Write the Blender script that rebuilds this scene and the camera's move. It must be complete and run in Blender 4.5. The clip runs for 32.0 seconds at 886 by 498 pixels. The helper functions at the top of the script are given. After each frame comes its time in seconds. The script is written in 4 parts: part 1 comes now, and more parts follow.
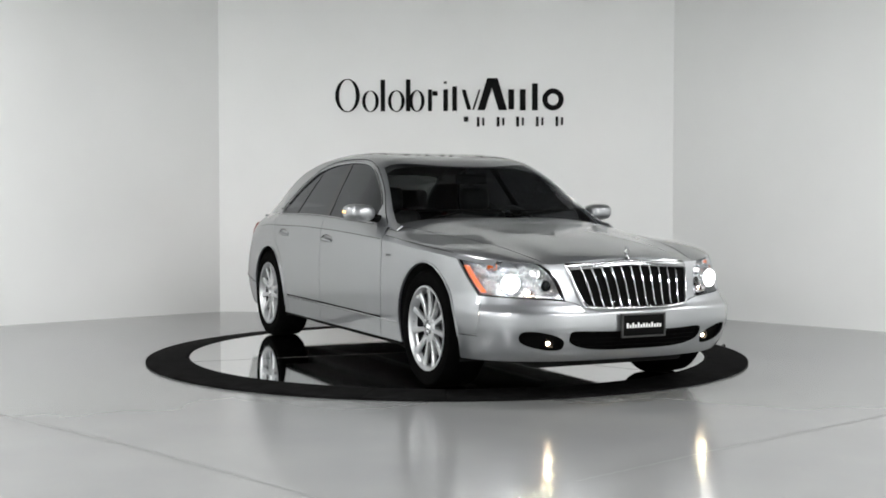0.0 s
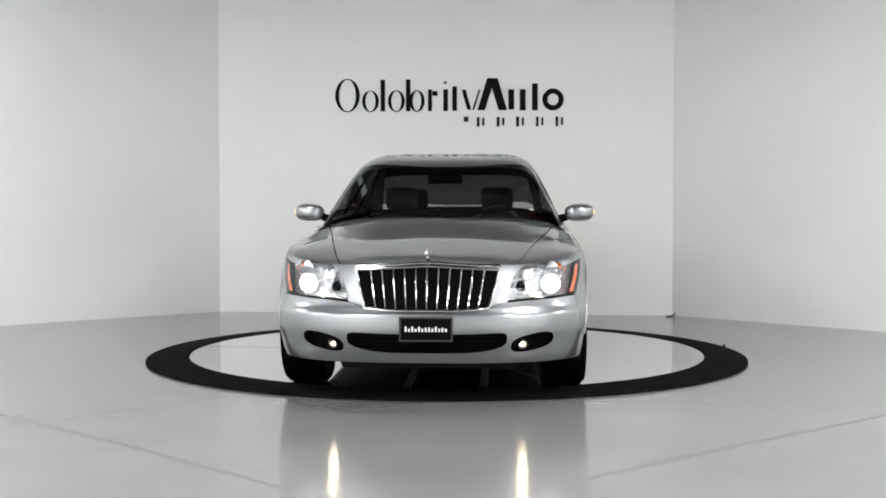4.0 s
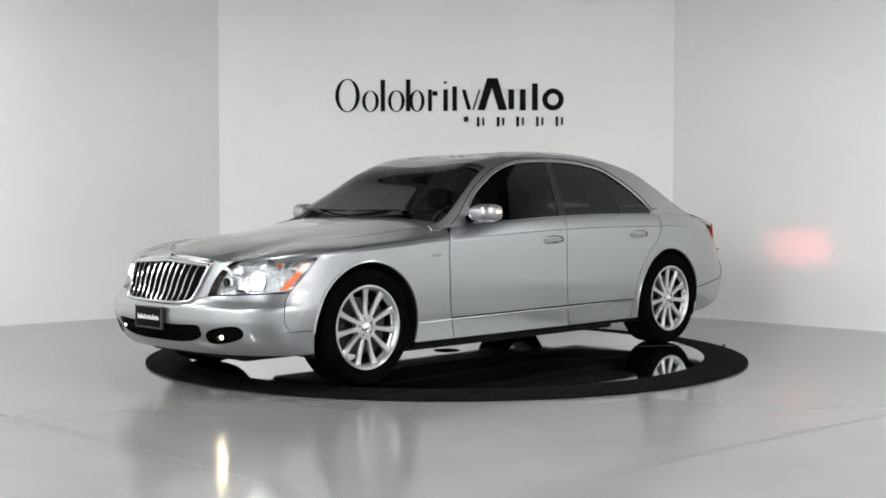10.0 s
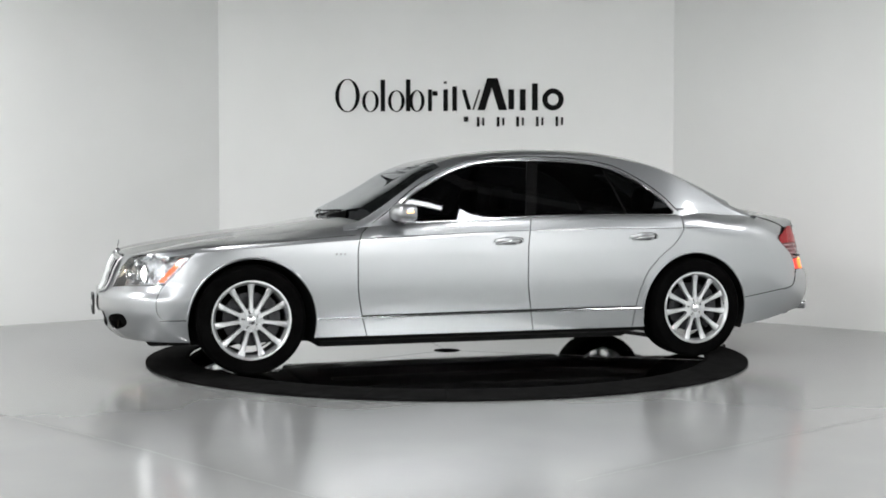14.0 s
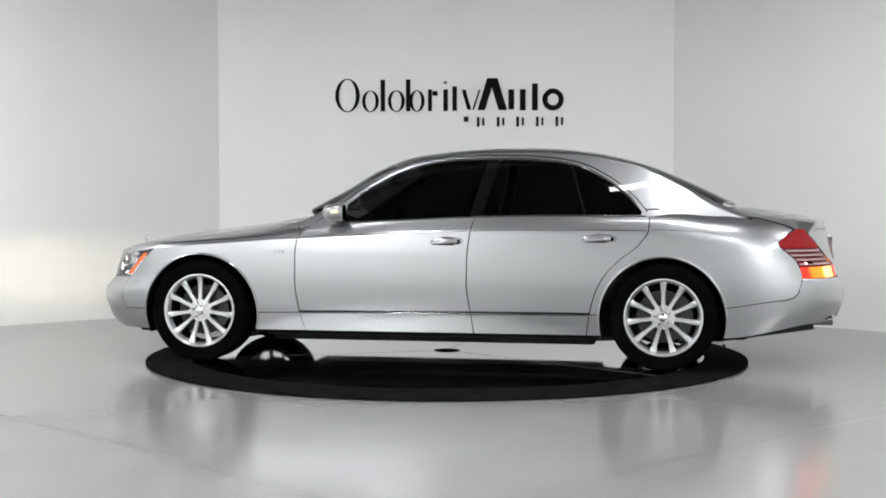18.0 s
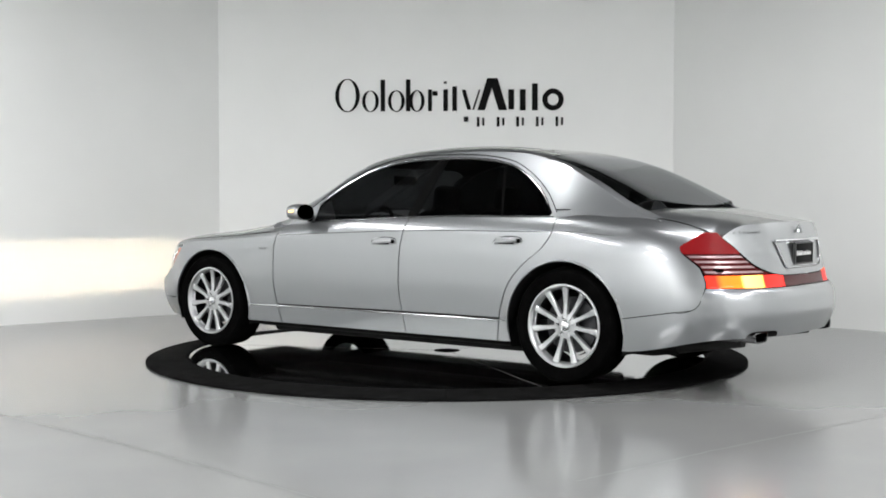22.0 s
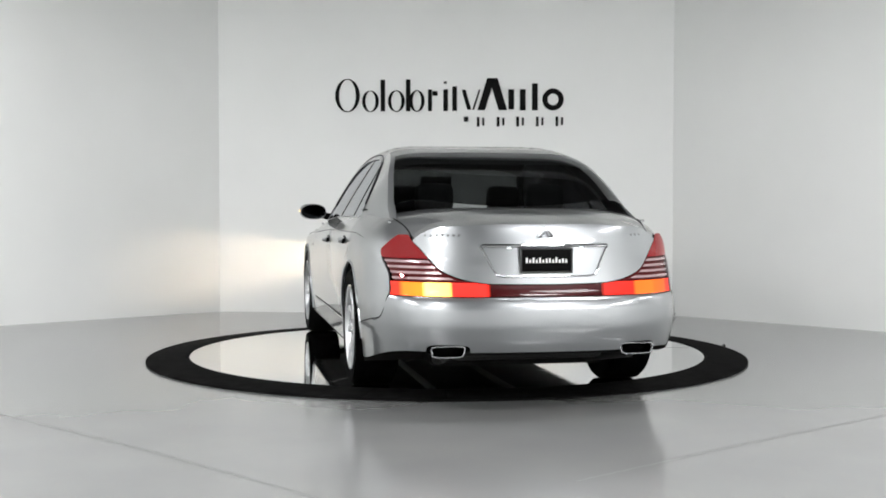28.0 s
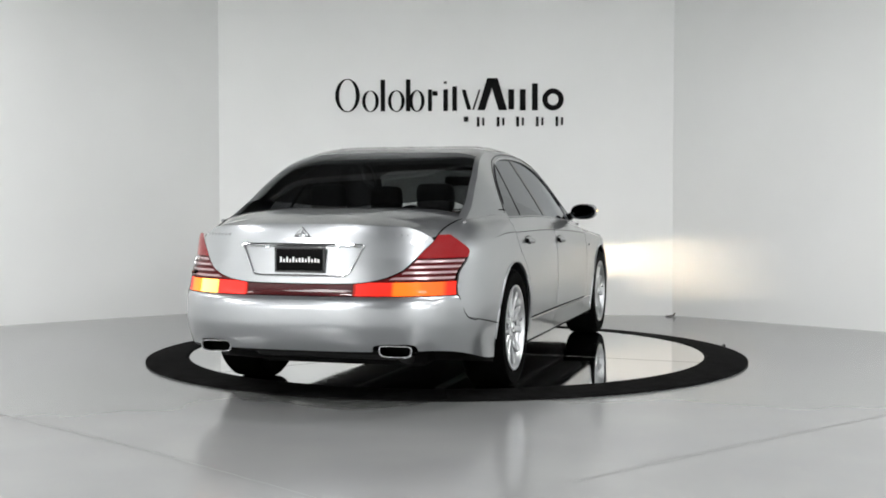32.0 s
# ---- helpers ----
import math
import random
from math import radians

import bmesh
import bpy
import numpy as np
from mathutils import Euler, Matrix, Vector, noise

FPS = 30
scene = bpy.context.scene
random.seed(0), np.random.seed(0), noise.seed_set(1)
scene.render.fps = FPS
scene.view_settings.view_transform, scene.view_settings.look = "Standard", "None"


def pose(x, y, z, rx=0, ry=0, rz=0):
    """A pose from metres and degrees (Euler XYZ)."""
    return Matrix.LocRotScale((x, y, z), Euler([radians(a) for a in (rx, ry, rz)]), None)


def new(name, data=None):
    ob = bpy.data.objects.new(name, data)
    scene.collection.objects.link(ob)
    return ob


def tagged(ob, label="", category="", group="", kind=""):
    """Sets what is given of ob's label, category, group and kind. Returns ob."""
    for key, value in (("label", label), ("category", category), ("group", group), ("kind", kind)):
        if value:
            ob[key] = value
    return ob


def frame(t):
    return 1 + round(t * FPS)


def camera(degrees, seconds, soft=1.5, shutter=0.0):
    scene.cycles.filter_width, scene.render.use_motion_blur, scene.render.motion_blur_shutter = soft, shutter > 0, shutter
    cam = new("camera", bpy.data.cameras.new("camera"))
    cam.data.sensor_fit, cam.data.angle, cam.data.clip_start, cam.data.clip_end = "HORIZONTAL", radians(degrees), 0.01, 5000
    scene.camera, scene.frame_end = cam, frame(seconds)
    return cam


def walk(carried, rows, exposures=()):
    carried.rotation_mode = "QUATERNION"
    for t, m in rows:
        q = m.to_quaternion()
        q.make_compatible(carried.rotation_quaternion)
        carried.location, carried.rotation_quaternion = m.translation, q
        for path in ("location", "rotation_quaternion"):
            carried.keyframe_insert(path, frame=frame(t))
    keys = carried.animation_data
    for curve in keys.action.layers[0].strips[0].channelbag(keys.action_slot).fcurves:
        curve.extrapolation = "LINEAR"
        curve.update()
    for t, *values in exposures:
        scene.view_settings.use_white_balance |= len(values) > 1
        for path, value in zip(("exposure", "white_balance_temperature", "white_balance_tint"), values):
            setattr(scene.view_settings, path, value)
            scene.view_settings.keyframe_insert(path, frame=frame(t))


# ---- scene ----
cam = camera(40.33, 32.0, soft=1.8)
EYE = (0.0, -9.594, 1.1675)
VIEW = pose(EYE[0], EYE[1], EYE[2], 90 - 2.135, 0, 0.176)
walk(cam, [(0.0, VIEW), (32.0, VIEW)], exposures=[(0.0, 0.0), (32.0, 0.0)])

# ---- light ----
FLOOR_Z = -0.03
CEIL_Z = 4.7
world = bpy.data.worlds.new("world")
scene.world = world
world.use_nodes = True
world.node_tree.nodes["Background"].inputs[0].default_value = (0.6, 0.65, 0.7, 1)
world.node_tree.nodes["Background"].inputs[1].default_value = 0.05

# ---- materials ----


def mat(name, color, rough=0.5, metal=0.0, coat=0.0, emit=None, power=0.0, spec=0.5):
    m = bpy.data.materials.new(name)
    m.use_nodes = True
    b = m.node_tree.nodes["Principled BSDF"]
    b.inputs["Base Color"].default_value = (*color, 1)
    b.inputs["Roughness"].default_value = rough
    b.inputs["Metallic"].default_value = metal
    b.inputs["Coat Weight"].default_value = coat
    b.inputs["Coat Roughness"].default_value = 0.03
    b.inputs["Specular IOR Level"].default_value = spec
    if emit:
        b.inputs["Emission Color"].default_value = (*emit, 1)
        b.inputs["Emission Strength"].default_value = power
    return m


def mottle(m, scale, lo, hi, socket="Base Color", detail=6.0, stretch=(1, 1, 1), which="Object"):
    """Noise between two values or colours on one socket of a material."""
    t = m.node_tree
    b = t.nodes["Principled BSDF"]
    co, mp = t.nodes.new("ShaderNodeTexCoord"), t.nodes.new("ShaderNodeMapping")
    nz, rp = t.nodes.new("ShaderNodeTexNoise"), t.nodes.new("ShaderNodeValToRGB")
    mp.inputs["Scale"].default_value = stretch
    nz.inputs["Scale"].default_value, nz.inputs["Detail"].default_value = scale, detail
    lo = lo if isinstance(lo, tuple) else (lo, lo, lo)
    hi = hi if isinstance(hi, tuple) else (hi, hi, hi)
    rp.color_ramp.elements[0].color, rp.color_ramp.elements[1].color = (*lo, 1), (*hi, 1)
    rp.color_ramp.elements[0].position, rp.color_ramp.elements[1].position = 0.3, 0.7
    t.links.new(co.outputs[which], mp.inputs[0])
    t.links.new(mp.outputs[0], nz.inputs["Vector"])
    t.links.new(nz.outputs["Fac"], rp.inputs[0])
    t.links.new(rp.outputs[0], b.inputs[socket])
    return m


def bumpy(m, scale, strength, distance=0.002, detail=4.0):
    t = m.node_tree
    b = t.nodes["Principled BSDF"]
    co, nz, bp = t.nodes.new("ShaderNodeTexCoord"), t.nodes.new("ShaderNodeTexNoise"), t.nodes.new("ShaderNodeBump")
    nz.inputs["Scale"].default_value, nz.inputs["Detail"].default_value = scale, detail
    bp.inputs["Strength"].default_value, bp.inputs["Distance"].default_value = strength, distance
    t.links.new(co.outputs["Object"], nz.inputs["Vector"])
    t.links.new(nz.outputs["Fac"], bp.inputs["Height"])
    t.links.new(bp.outputs[0], b.inputs["Normal"])
    return m


def glass(name, tint, rough=0.0, ior=1.4):
    """Thin tinted glass: a dark filter with a sharp surface reflection."""
    m = bpy.data.materials.new(name)
    m.use_nodes = True
    t = m.node_tree
    t.nodes.clear()
    out, mix = t.nodes.new("ShaderNodeOutputMaterial"), t.nodes.new("ShaderNodeMixShader")
    tr, gl, lw = t.nodes.new("ShaderNodeBsdfTransparent"), t.nodes.new("ShaderNodeBsdfGlossy"), t.nodes.new("ShaderNodeLayerWeight")
    pw, ma = t.nodes.new("ShaderNodeMath"), t.nodes.new("ShaderNodeMath")
    lw.inputs[0].default_value = 0.5
    pw.operation, ma.operation = "POWER", "MULTIPLY_ADD"
    pw.inputs[1].default_value = 5.0
    base = ((ior - 1) / (ior + 1)) ** 2
    ma.inputs[1].default_value, ma.inputs[2].default_value = 1 - base, base
    tr.inputs[0].default_value = (*tint, 1)
    gl.inputs["Roughness"].default_value = rough
    gl.inputs[0].default_value = (0.95, 0.97, 1, 1)
    t.links.new(lw.outputs["Facing"], pw.inputs[0])
    t.links.new(pw.outputs[0], ma.inputs[0])
    t.links.new(ma.outputs[0], mix.inputs[0])
    t.links.new(tr.outputs[0], mix.inputs[1])
    t.links.new(gl.outputs[0], mix.inputs[2])
    t.links.new(mix.outputs[0], out.inputs[0])
    return m


WALL = bumpy(mottle(mat("white_wall_paint", (0.78, 0.79, 0.78), 0.55), 0.6, (0.79, 0.80, 0.79), (0.84, 0.85, 0.84)), 60, 0.05)
FLOOR = mottle(mat("grey_epoxy", (0.22, 0.225, 0.225), 0.16, spec=0.6), 0.9, (0.205, 0.21, 0.21), (0.238, 0.243, 0.24))
JOINT = mat("joint_sealant", (0.14, 0.14, 0.14), 0.6, spec=0.3)
CEIL = mottle(mat("dark_ceiling", (0.04, 0.04, 0.04), 0.8), 2, 0.03, 0.05)
BEAM = mat("painted_steel_beam", (0.22, 0.22, 0.22), 0.6)
RUBBER = bumpy(mottle(mat("black_rubber", (0.005, 0.005, 0.005), 0.7, spec=0.006), 8, 0.004, 0.010), 90, 0.2)
MIRROR = mottle(mat("polished_plate", (0.75, 0.76, 0.76), 0.04, 1.0), 2.5, 0.02, 0.07, "Roughness")
LETTER = mat("black_vinyl", (0.004, 0.004, 0.004), 0.6, spec=0.1)
PAINT = mat("silver_paint", (0.33, 0.34, 0.35), 0.33, 0.88, 1.0)
PAINT.node_tree.nodes["Principled BSDF"].inputs["Coat IOR"].default_value = 1.75
bumpy(mottle(PAINT, 900, (0.268, 0.277, 0.288), (0.318, 0.328, 0.34), detail=2), 1200, 0.02, 0.0005)
CHROME = mat("chrome", (0.82, 0.83, 0.85), 0.06, 1.0)
ALLOY = mottle(mat("silver_alloy", (0.5, 0.51, 0.52), 0.32, 0.85, 0.2), 20, 0.27, 0.37, "Roughness")
GLOSS_BLACK = mat("gloss_black", (0.004, 0.004, 0.004), 0.05, spec=0.5)
DARK = mat("black_plastic", (0.004, 0.004, 0.004), 0.6, spec=0.008)
UNDER = mottle(mat("dirty_underbody", (0.01, 0.01, 0.01), 0.8, spec=0.1), 6, 0.004, 0.014)
TYRE = bumpy(mottle(mat("tyre_rubber", (0.003, 0.003, 0.003), 0.55, spec=0.004), 12, 0.0015, 0.003), 120, 0.15)
TINT = glass("tinted_glass", (0.045, 0.047, 0.05), 0.0, 1.45)
REAR_TINT = glass("rear_glass", (0.115, 0.122, 0.122))
SCREEN = glass("windscreen_glass", (0.35, 0.37, 0.37))
CLEAR = glass("lamp_lens", (0.9, 0.92, 0.93))
LEATHER = mottle(mat("dark_leather", (0.035, 0.035, 0.04), 0.5), 30, 0.025, 0.045)
RED = mat("red_lens", (0.10, 0.001, 0.002), 0.2, 0, 0.25, (1.0, 0.008, 0.02), 0.16, 0.1)
GRILLE = mat("bright_trim", (0.5, 0.505, 0.515), 0.16, 1.0)
BADGE = mat("badge_chrome", (0.2, 0.2, 0.21), 0.3, 1.0)
RED_LIT = mat("lit_red_lens", (0.2, 0.004, 0.003), 0.4, 0, 0.05, (1.0, 0.02, 0.010), 1.5, 0.1)
AMBER = mat("amber_lens", (0.6, 0.09, 0.008), 0.15, 0, 0.6, (1.0, 0.16, 0.01), 0.35)
AMBER_LIT = mat("lit_amber_lens", (0.3, 0.05, 0.005), 0.4, 0, 0.05, (1.0, 0.17, 0.012), 1.6, 0.1)
SIGNAL_RED = mat("lit_orange_red_lens", (0.25, 0.02, 0.005), 0.4, 0, 0.05, (1.0, 0.075, 0.010), 1.6, 0.1)
BULB = mat("lit_bulb", (1, 1, 1), 0.3, 0, 0, (1.0, 0.97, 0.92), 40.0)
FOG = mat("lit_fog_lamp", (1, 1, 1), 0.3, 0, 0, (1.0, 0.78, 0.52), 500.0)
PLATE = mat("black_plate", (0.004, 0.004, 0.004), 0.4, spec=0.03)
LAMP_GREY = bumpy(mat("lamp_reflector", (0.66, 0.66, 0.67), 0.16, 0.85), 45, 1.0, 0.02, 2.0)
BEAM_LIT = mat("lit_burner", (1, 1, 1), 0.3, 0, 0, (1.0, 0.77, 0.52), 68000.0)
RED_BEAM = mat("lit_red_burner", (1, 0.1, 0.1), 0.3, 0, 0, (1.0, 0.13, 0.11), 60000.0)
DARK_MIRROR = mat("dark_mirror", (0.014, 0.015, 0.016), 0.02, 1.0)
LENS_LIT = mat("lit_projector_lens", (1, 1, 1), 0.1, 0, 0, (1.0, 0.98, 0.95), 10.0)
WHITE_LIT = mat("lit_indicator", (1, 0.8, 0.4), 0.15, 0, 1.0, (1.0, 0.55, 0.16), 2.2)
HEADLINER = mat("grey_headliner", (0.2, 0.2, 0.2), 0.9)
WHITE = mat("white_print", (0.8, 0.8, 0.8), 0.5)



def lit_band(name, stops, power):
    """A lit lens whose colour changes along the car's width."""
    m = mat(name, (0.2, 0.01, 0.004), 0.35, 0, 0.15, (1, 0, 0), power, 0.1)
    t = m.node_tree
    b = t.nodes["Principled BSDF"]
    co, sp, ab = t.nodes.new("ShaderNodeTexCoord"), t.nodes.new("ShaderNodeSeparateXYZ"), t.nodes.new("ShaderNodeMath")
    rp = t.nodes.new("ShaderNodeValToRGB")
    ab.operation = "ABSOLUTE"
    els = rp.color_ramp.elements
    while len(els) < len(stops):
        els.new(0.5)
    for e, (at, c) in zip(els, stops):
        e.position, e.color = at, (*c, 1)
    t.links.new(co.outputs["Object"], sp.inputs[0])
    t.links.new(sp.outputs["Y"], ab.inputs[0])
    t.links.new(ab.outputs[0], rp.inputs[0])
    t.links.new(rp.outputs[0], b.inputs["Emission Color"])
    return m


BAND_HOT = lit_band("lit_band_hot", ((0.325, (0.03, 0.0005, 0.0005)), (0.345, (0.42, 0.012, 0.010)), (0.525, (0.42, 0.012, 0.010)), (0.545, (1.0, 0.50, 0.10)), (0.665, (1.0, 0.55, 0.14)), (0.685, (0.62, 0.13, 0.006)), (0.775, (0.55, 0.10, 0.006)), (0.80, (0.40, 0.012, 0.006))), 4.2)
BAND_WARM = lit_band("lit_band_warm", ((0.325, (0.04, 0.001, 0.001)), (0.345, (0.42, 0.010, 0.008)), (0.525, (0.45, 0.012, 0.008)), (0.545, (0.75, 0.12, 0.008)), (0.665, (0.75, 0.13, 0.008)), (0.685, (0.62, 0.10, 0.006)), (0.775, (0.60, 0.08, 0.006)), (0.80, (0.45, 0.012, 0.006))), 2.2)

# ---- mesh helpers ----


def link(name, bm, material, parent=None, label="", smooth=True):
    me = bpy.data.meshes.new(name)
    bmesh.ops.recalc_face_normals(bm, faces=bm.faces)
    bm.to_mesh(me)
    bm.free()
    for p in me.polygons:
        p.use_smooth = smooth
    if smooth:
        me.set_sharp_from_angle(angle=radians(38))
    for m in (material if isinstance(material, (list, tuple)) else [material]):
        me.materials.append(m)
    ob = new(name, me)
    if parent:
        ob.parent = parent
    if label:
        tagged(ob, label)
    return ob


def part(name, bm, material, parent, label=""):
    return link(name, bm, material, parent, label)


def box(bm, x0, x1, y0, y1, z0, z1, bevel=0.0, m=None):
    made = bmesh.ops.create_cube(bm, size=1.0, matrix=Matrix.Translation(((x0 + x1) / 2, (y0 + y1) / 2, (z0 + z1) / 2)) @ Matrix.Diagonal((x1 - x0, y1 - y0, z1 - z0, 1)))
    vs = made["verts"]
    if bevel > 0:
        es = list({e for v in vs for e in v.link_edges})
        out = bmesh.ops.bevel(bm, geom=es, offset=bevel, segments=3, affect="EDGES", profile=0.5)
        vs = list({v for f in out["faces"] for v in f.verts} | {v for v in vs if v.is_valid})
    if m is not None:
        bmesh.ops.transform(bm, matrix=m, verts=[v for v in vs if v.is_valid])
    return bm


def boxed(x0, x1, y0, y1, z0, z1, bevel=0.0):
    return box(bmesh.new(), x0, x1, y0, y1, z0, z1, bevel)


def spline(*keys):
    """A smooth curve through (x, value) keys."""
    xs = np.array([k[0] for k in keys], float)
    ys = np.array([k[1] for k in keys], float)
    if xs[0] > xs[-1]:
        xs, ys = xs[::-1], ys[::-1]
    d = np.diff(ys) / np.diff(xs)
    m = np.concatenate([[d[0]], np.where(d[:-1] * d[1:] > 0, 2 * d[:-1] * d[1:] / (d[:-1] + d[1:] + 1e-12), 0.0), [d[-1]]])

    def exact(x):
        i = min(int(np.searchsorted(xs, x, "right")) - 1, len(xs) - 2)
        h = xs[i + 1] - xs[i]
        t = (x - xs[i]) / h
        return float((2 * t**3 - 3 * t**2 + 1) * ys[i] + (t**3 - 2 * t**2 + t) * h * m[i] + (3 * t**2 - 2 * t**3) * ys[i + 1] + (t**3 - t**2) * h * m[i + 1])
    lo, n = float(xs[0]), 400
    step = float(xs[-1] - xs[0]) / n
    table = [exact(lo + step * i) for i in range(n)] + [float(ys[-1])]

    def at(x):
        k = (x - lo) / step
        if k <= 0:
            return table[0]
        if k >= n:
            return table[n]
        i = int(k)
        return table[i] + (table[i + 1] - table[i]) * (k - i)
    return at


def sheet(fn, us, vs, side=1, keep=None, rim=0.0, bm=None):
    """A patch of the surface fn(u, v) over a grid; keep(point) trims it, rim folds its edges inwards."""
    bm = bm or bmesh.new()
    grid = [[bm.verts.new(fn(u, v)) for v in vs] for u in us]
    if side < 0:
        for row in grid:
            for q in row:
                q.co.y = -q.co.y
    nu, nv = len(us), len(vs)
    if keep:
        val = {}
        for i in range(nu):
            for j in range(nv):
                c = grid[i][j].co.copy()
                c.y *= side
                val[i, j] = keep(c)
        uv = {}
        dead = set()
        for i in range(nu - 1):
            for j in range(nv - 1):
                k = [(i, j), (i + 1, j), (i + 1, j + 1), (i, j + 1)]
                if all(val[q] > 0 for q in k):
                    dead.add((i, j))
        for i in range(nu):
            for j in range(nv):
                if val[i, j] <= 0:
                    continue
                best = None
                for di, dj in ((1, 0), (-1, 0), (0, 1), (0, -1), (1, 1), (-1, -1), (1, -1), (-1, 1)):
                    a, b = i + di, j + dj
                    if 0 <= a < nu and 0 <= b < nv and val[a, b] <= 0:
                        lo, hi = 0.0, 1.0
                        for _ in range(12):
                            mid = (lo + hi) / 2
                            p = Vector(fn(us[i] + (us[a] - us[i]) * mid, vs[j] + (vs[b] - vs[j]) * mid))
                            if keep(p) > 0:
                                lo = mid
                            else:
                                hi = mid
                        p = Vector(fn(us[i] + (us[a] - us[i]) * hi, vs[j] + (vs[b] - vs[j]) * hi))
                        p.y *= side
                        dd = (p - grid[i][j].co).length
                        if best is None or dd < best[0]:
                            best = (dd, p)
                if best:
                    uv[i, j] = best[1]
        for k, p in uv.items():
            grid[k[0]][k[1]].co = p
    else:
        dead = set()
    for i in range(nu - 1):
        for j in range(nv - 1):
            if (i, j) in dead:
                continue
            q = [grid[i][j], grid[i + 1][j], grid[i + 1][j + 1], grid[i][j + 1]]
            try:
                bm.faces.new(q)
            except ValueError:
                pass
    bmesh.ops.delete(bm, geom=[v for v in bm.verts if not v.link_faces], context="VERTS")
    bmesh.ops.remove_doubles(bm, verts=bm.verts, dist=0.0002)
    bmesh.ops.recalc_face_normals(bm, faces=bm.faces)
    if rim:
        bm.normal_update()
        mid = Vector((0, 0, 0.6))
        s = sum(((f.calc_center_median() - mid).dot(f.normal)) for f in bm.faces)
        if s < 0:
            bmesh.ops.reverse_faces(bm, faces=bm.faces)
            bm.normal_update()
        edges = [e for e in bm.edges if e.is_boundary]
        made = bmesh.ops.extrude_edge_only(bm, edges=edges)
        nv_ = [g for g in made["geom"] if isinstance(g, bmesh.types.BMVert)]
        move = {}
        for v in nv_:
            for e in v.link_edges:
                o = e.other_vert(v)
                if o not in nv_:
                    move[v] = -o.normal * rim
        for v, d in move.items():
            v.co += d
    return bm


def steps(a, b, n):
    return [a + (b - a) * i / n for i in range(n + 1)]


def rings(profile, n, axis="y", close=False):
    """A turned body: (radius, offset) pairs spun about an axis."""
    bm = bmesh.new()
    rows = []
    for r, o in profile:
        row = []
        for i in range(n):
            a = 2 * math.pi * i / n
            c = (r * math.cos(a), o, r * math.sin(a)) if axis == "y" else ((o, r * math.cos(a), r * math.sin(a)) if axis == "x" else (r * math.cos(a), r * math.sin(a), o))
            row.append(bm.verts.new(c))
        rows.append(row)
    for a, b in zip(rows, rows[1:] + ([rows[0]] if close else [])):
        for i in range(n):
            bm.faces.new((a[i], a[(i + 1) % n], b[(i + 1) % n], b[i]))
    bmesh.ops.remove_doubles(bm, verts=bm.verts, dist=0.0002)
    return bm


def tube(points, r, n=8):
    """A round bar along points."""
    bm = bmesh.new()
    pts = [Vector(p) for p in points]
    rows = []
    for i, p in enumerate(pts):
        d = (pts[min(i + 1, len(pts) - 1)] - pts[max(i - 1, 0)]).normalized()
        a = d.cross(Vector((0, 0, 1)) if abs(d.z) < 0.9 else Vector((1, 0, 0))).normalized()
        b = d.cross(a)
        rr = r(i / (len(pts) - 1)) if callable(r) else r
        rows.append([bm.verts.new(p + (a * math.cos(2 * math.pi * k / n) + b * math.sin(2 * math.pi * k / n)) * rr) for k in range(n)])
    for a, b in zip(rows, rows[1:]):
        for k in range(n):
            bm.faces.new((a[k], a[(k + 1) % n], b[(k + 1) % n], b[k]))
    bm.faces.new(rows[0])
    bm.faces.new(rows[-1])
    return bm


# ---- room ----
A, B = Vector((-2.52, 3.79)), Vector((2.42, 3.33))
# the unseen south wall is set close to brighten the car's sides
PLAN = [Vector((-8.0, -11.8)), Vector((-8.0, -0.81)), A, B, Vector((8.0, -2.15)), Vector((8.0, -11.8))]


def wall(name, p, q, label):
    """A wall 0.2 m thick whose inner face runs from p to q."""
    d = (q - p).normalized()
    n = Vector((-d.y, d.x)) * 0.2
    bm = bmesh.new()
    low = [bm.verts.new((c.x, c.y, FLOOR_Z - 0.05)) for c in (p, q, q + n + d * 0.15, p + n - d * 0.15)]
    top = [bm.verts.new((v.co.x, v.co.y, CEIL_Z)) for v in low]
    bm.faces.new(low), bm.faces.new(top)
    for i in range(4):
        bm.faces.new((low[i], low[(i + 1) % 4], top[(i + 1) % 4], top[i]))
    return tagged(link(name, bm, WALL, smooth=False), label, "wall", kind="structure")


for nm, i in (("wall_west", 0), ("wall_northwest", 1), ("wall_north", 2), ("wall_northeast", 3), ("wall_east", 4), ("wall_south_unseen", 5)):
    wall(nm, PLAN[i], PLAN[(i + 1) % 6], "plain white painted showroom wall meeting a grey floor")

bm = bmesh.new()
bm.faces.new([bm.verts.new((p.x, p.y, FLOOR_Z)) for p in (Vector((-8.5, -12.3)), Vector((8.5, -12.3)), Vector((8.5, 4.5)), Vector((-8.5, 4.5)))])
tagged(link("floor", bm, FLOOR, smooth=False), "glossy light grey epoxy showroom floor", "floor", kind="structure")
tagged(link("ceiling", boxed(-8.5, 8.5, -12.3, 4.5, CEIL_Z, CEIL_Z + 0.2), CEIL, smooth=False), "dark painted industrial ceiling", "ceiling", kind="structure")


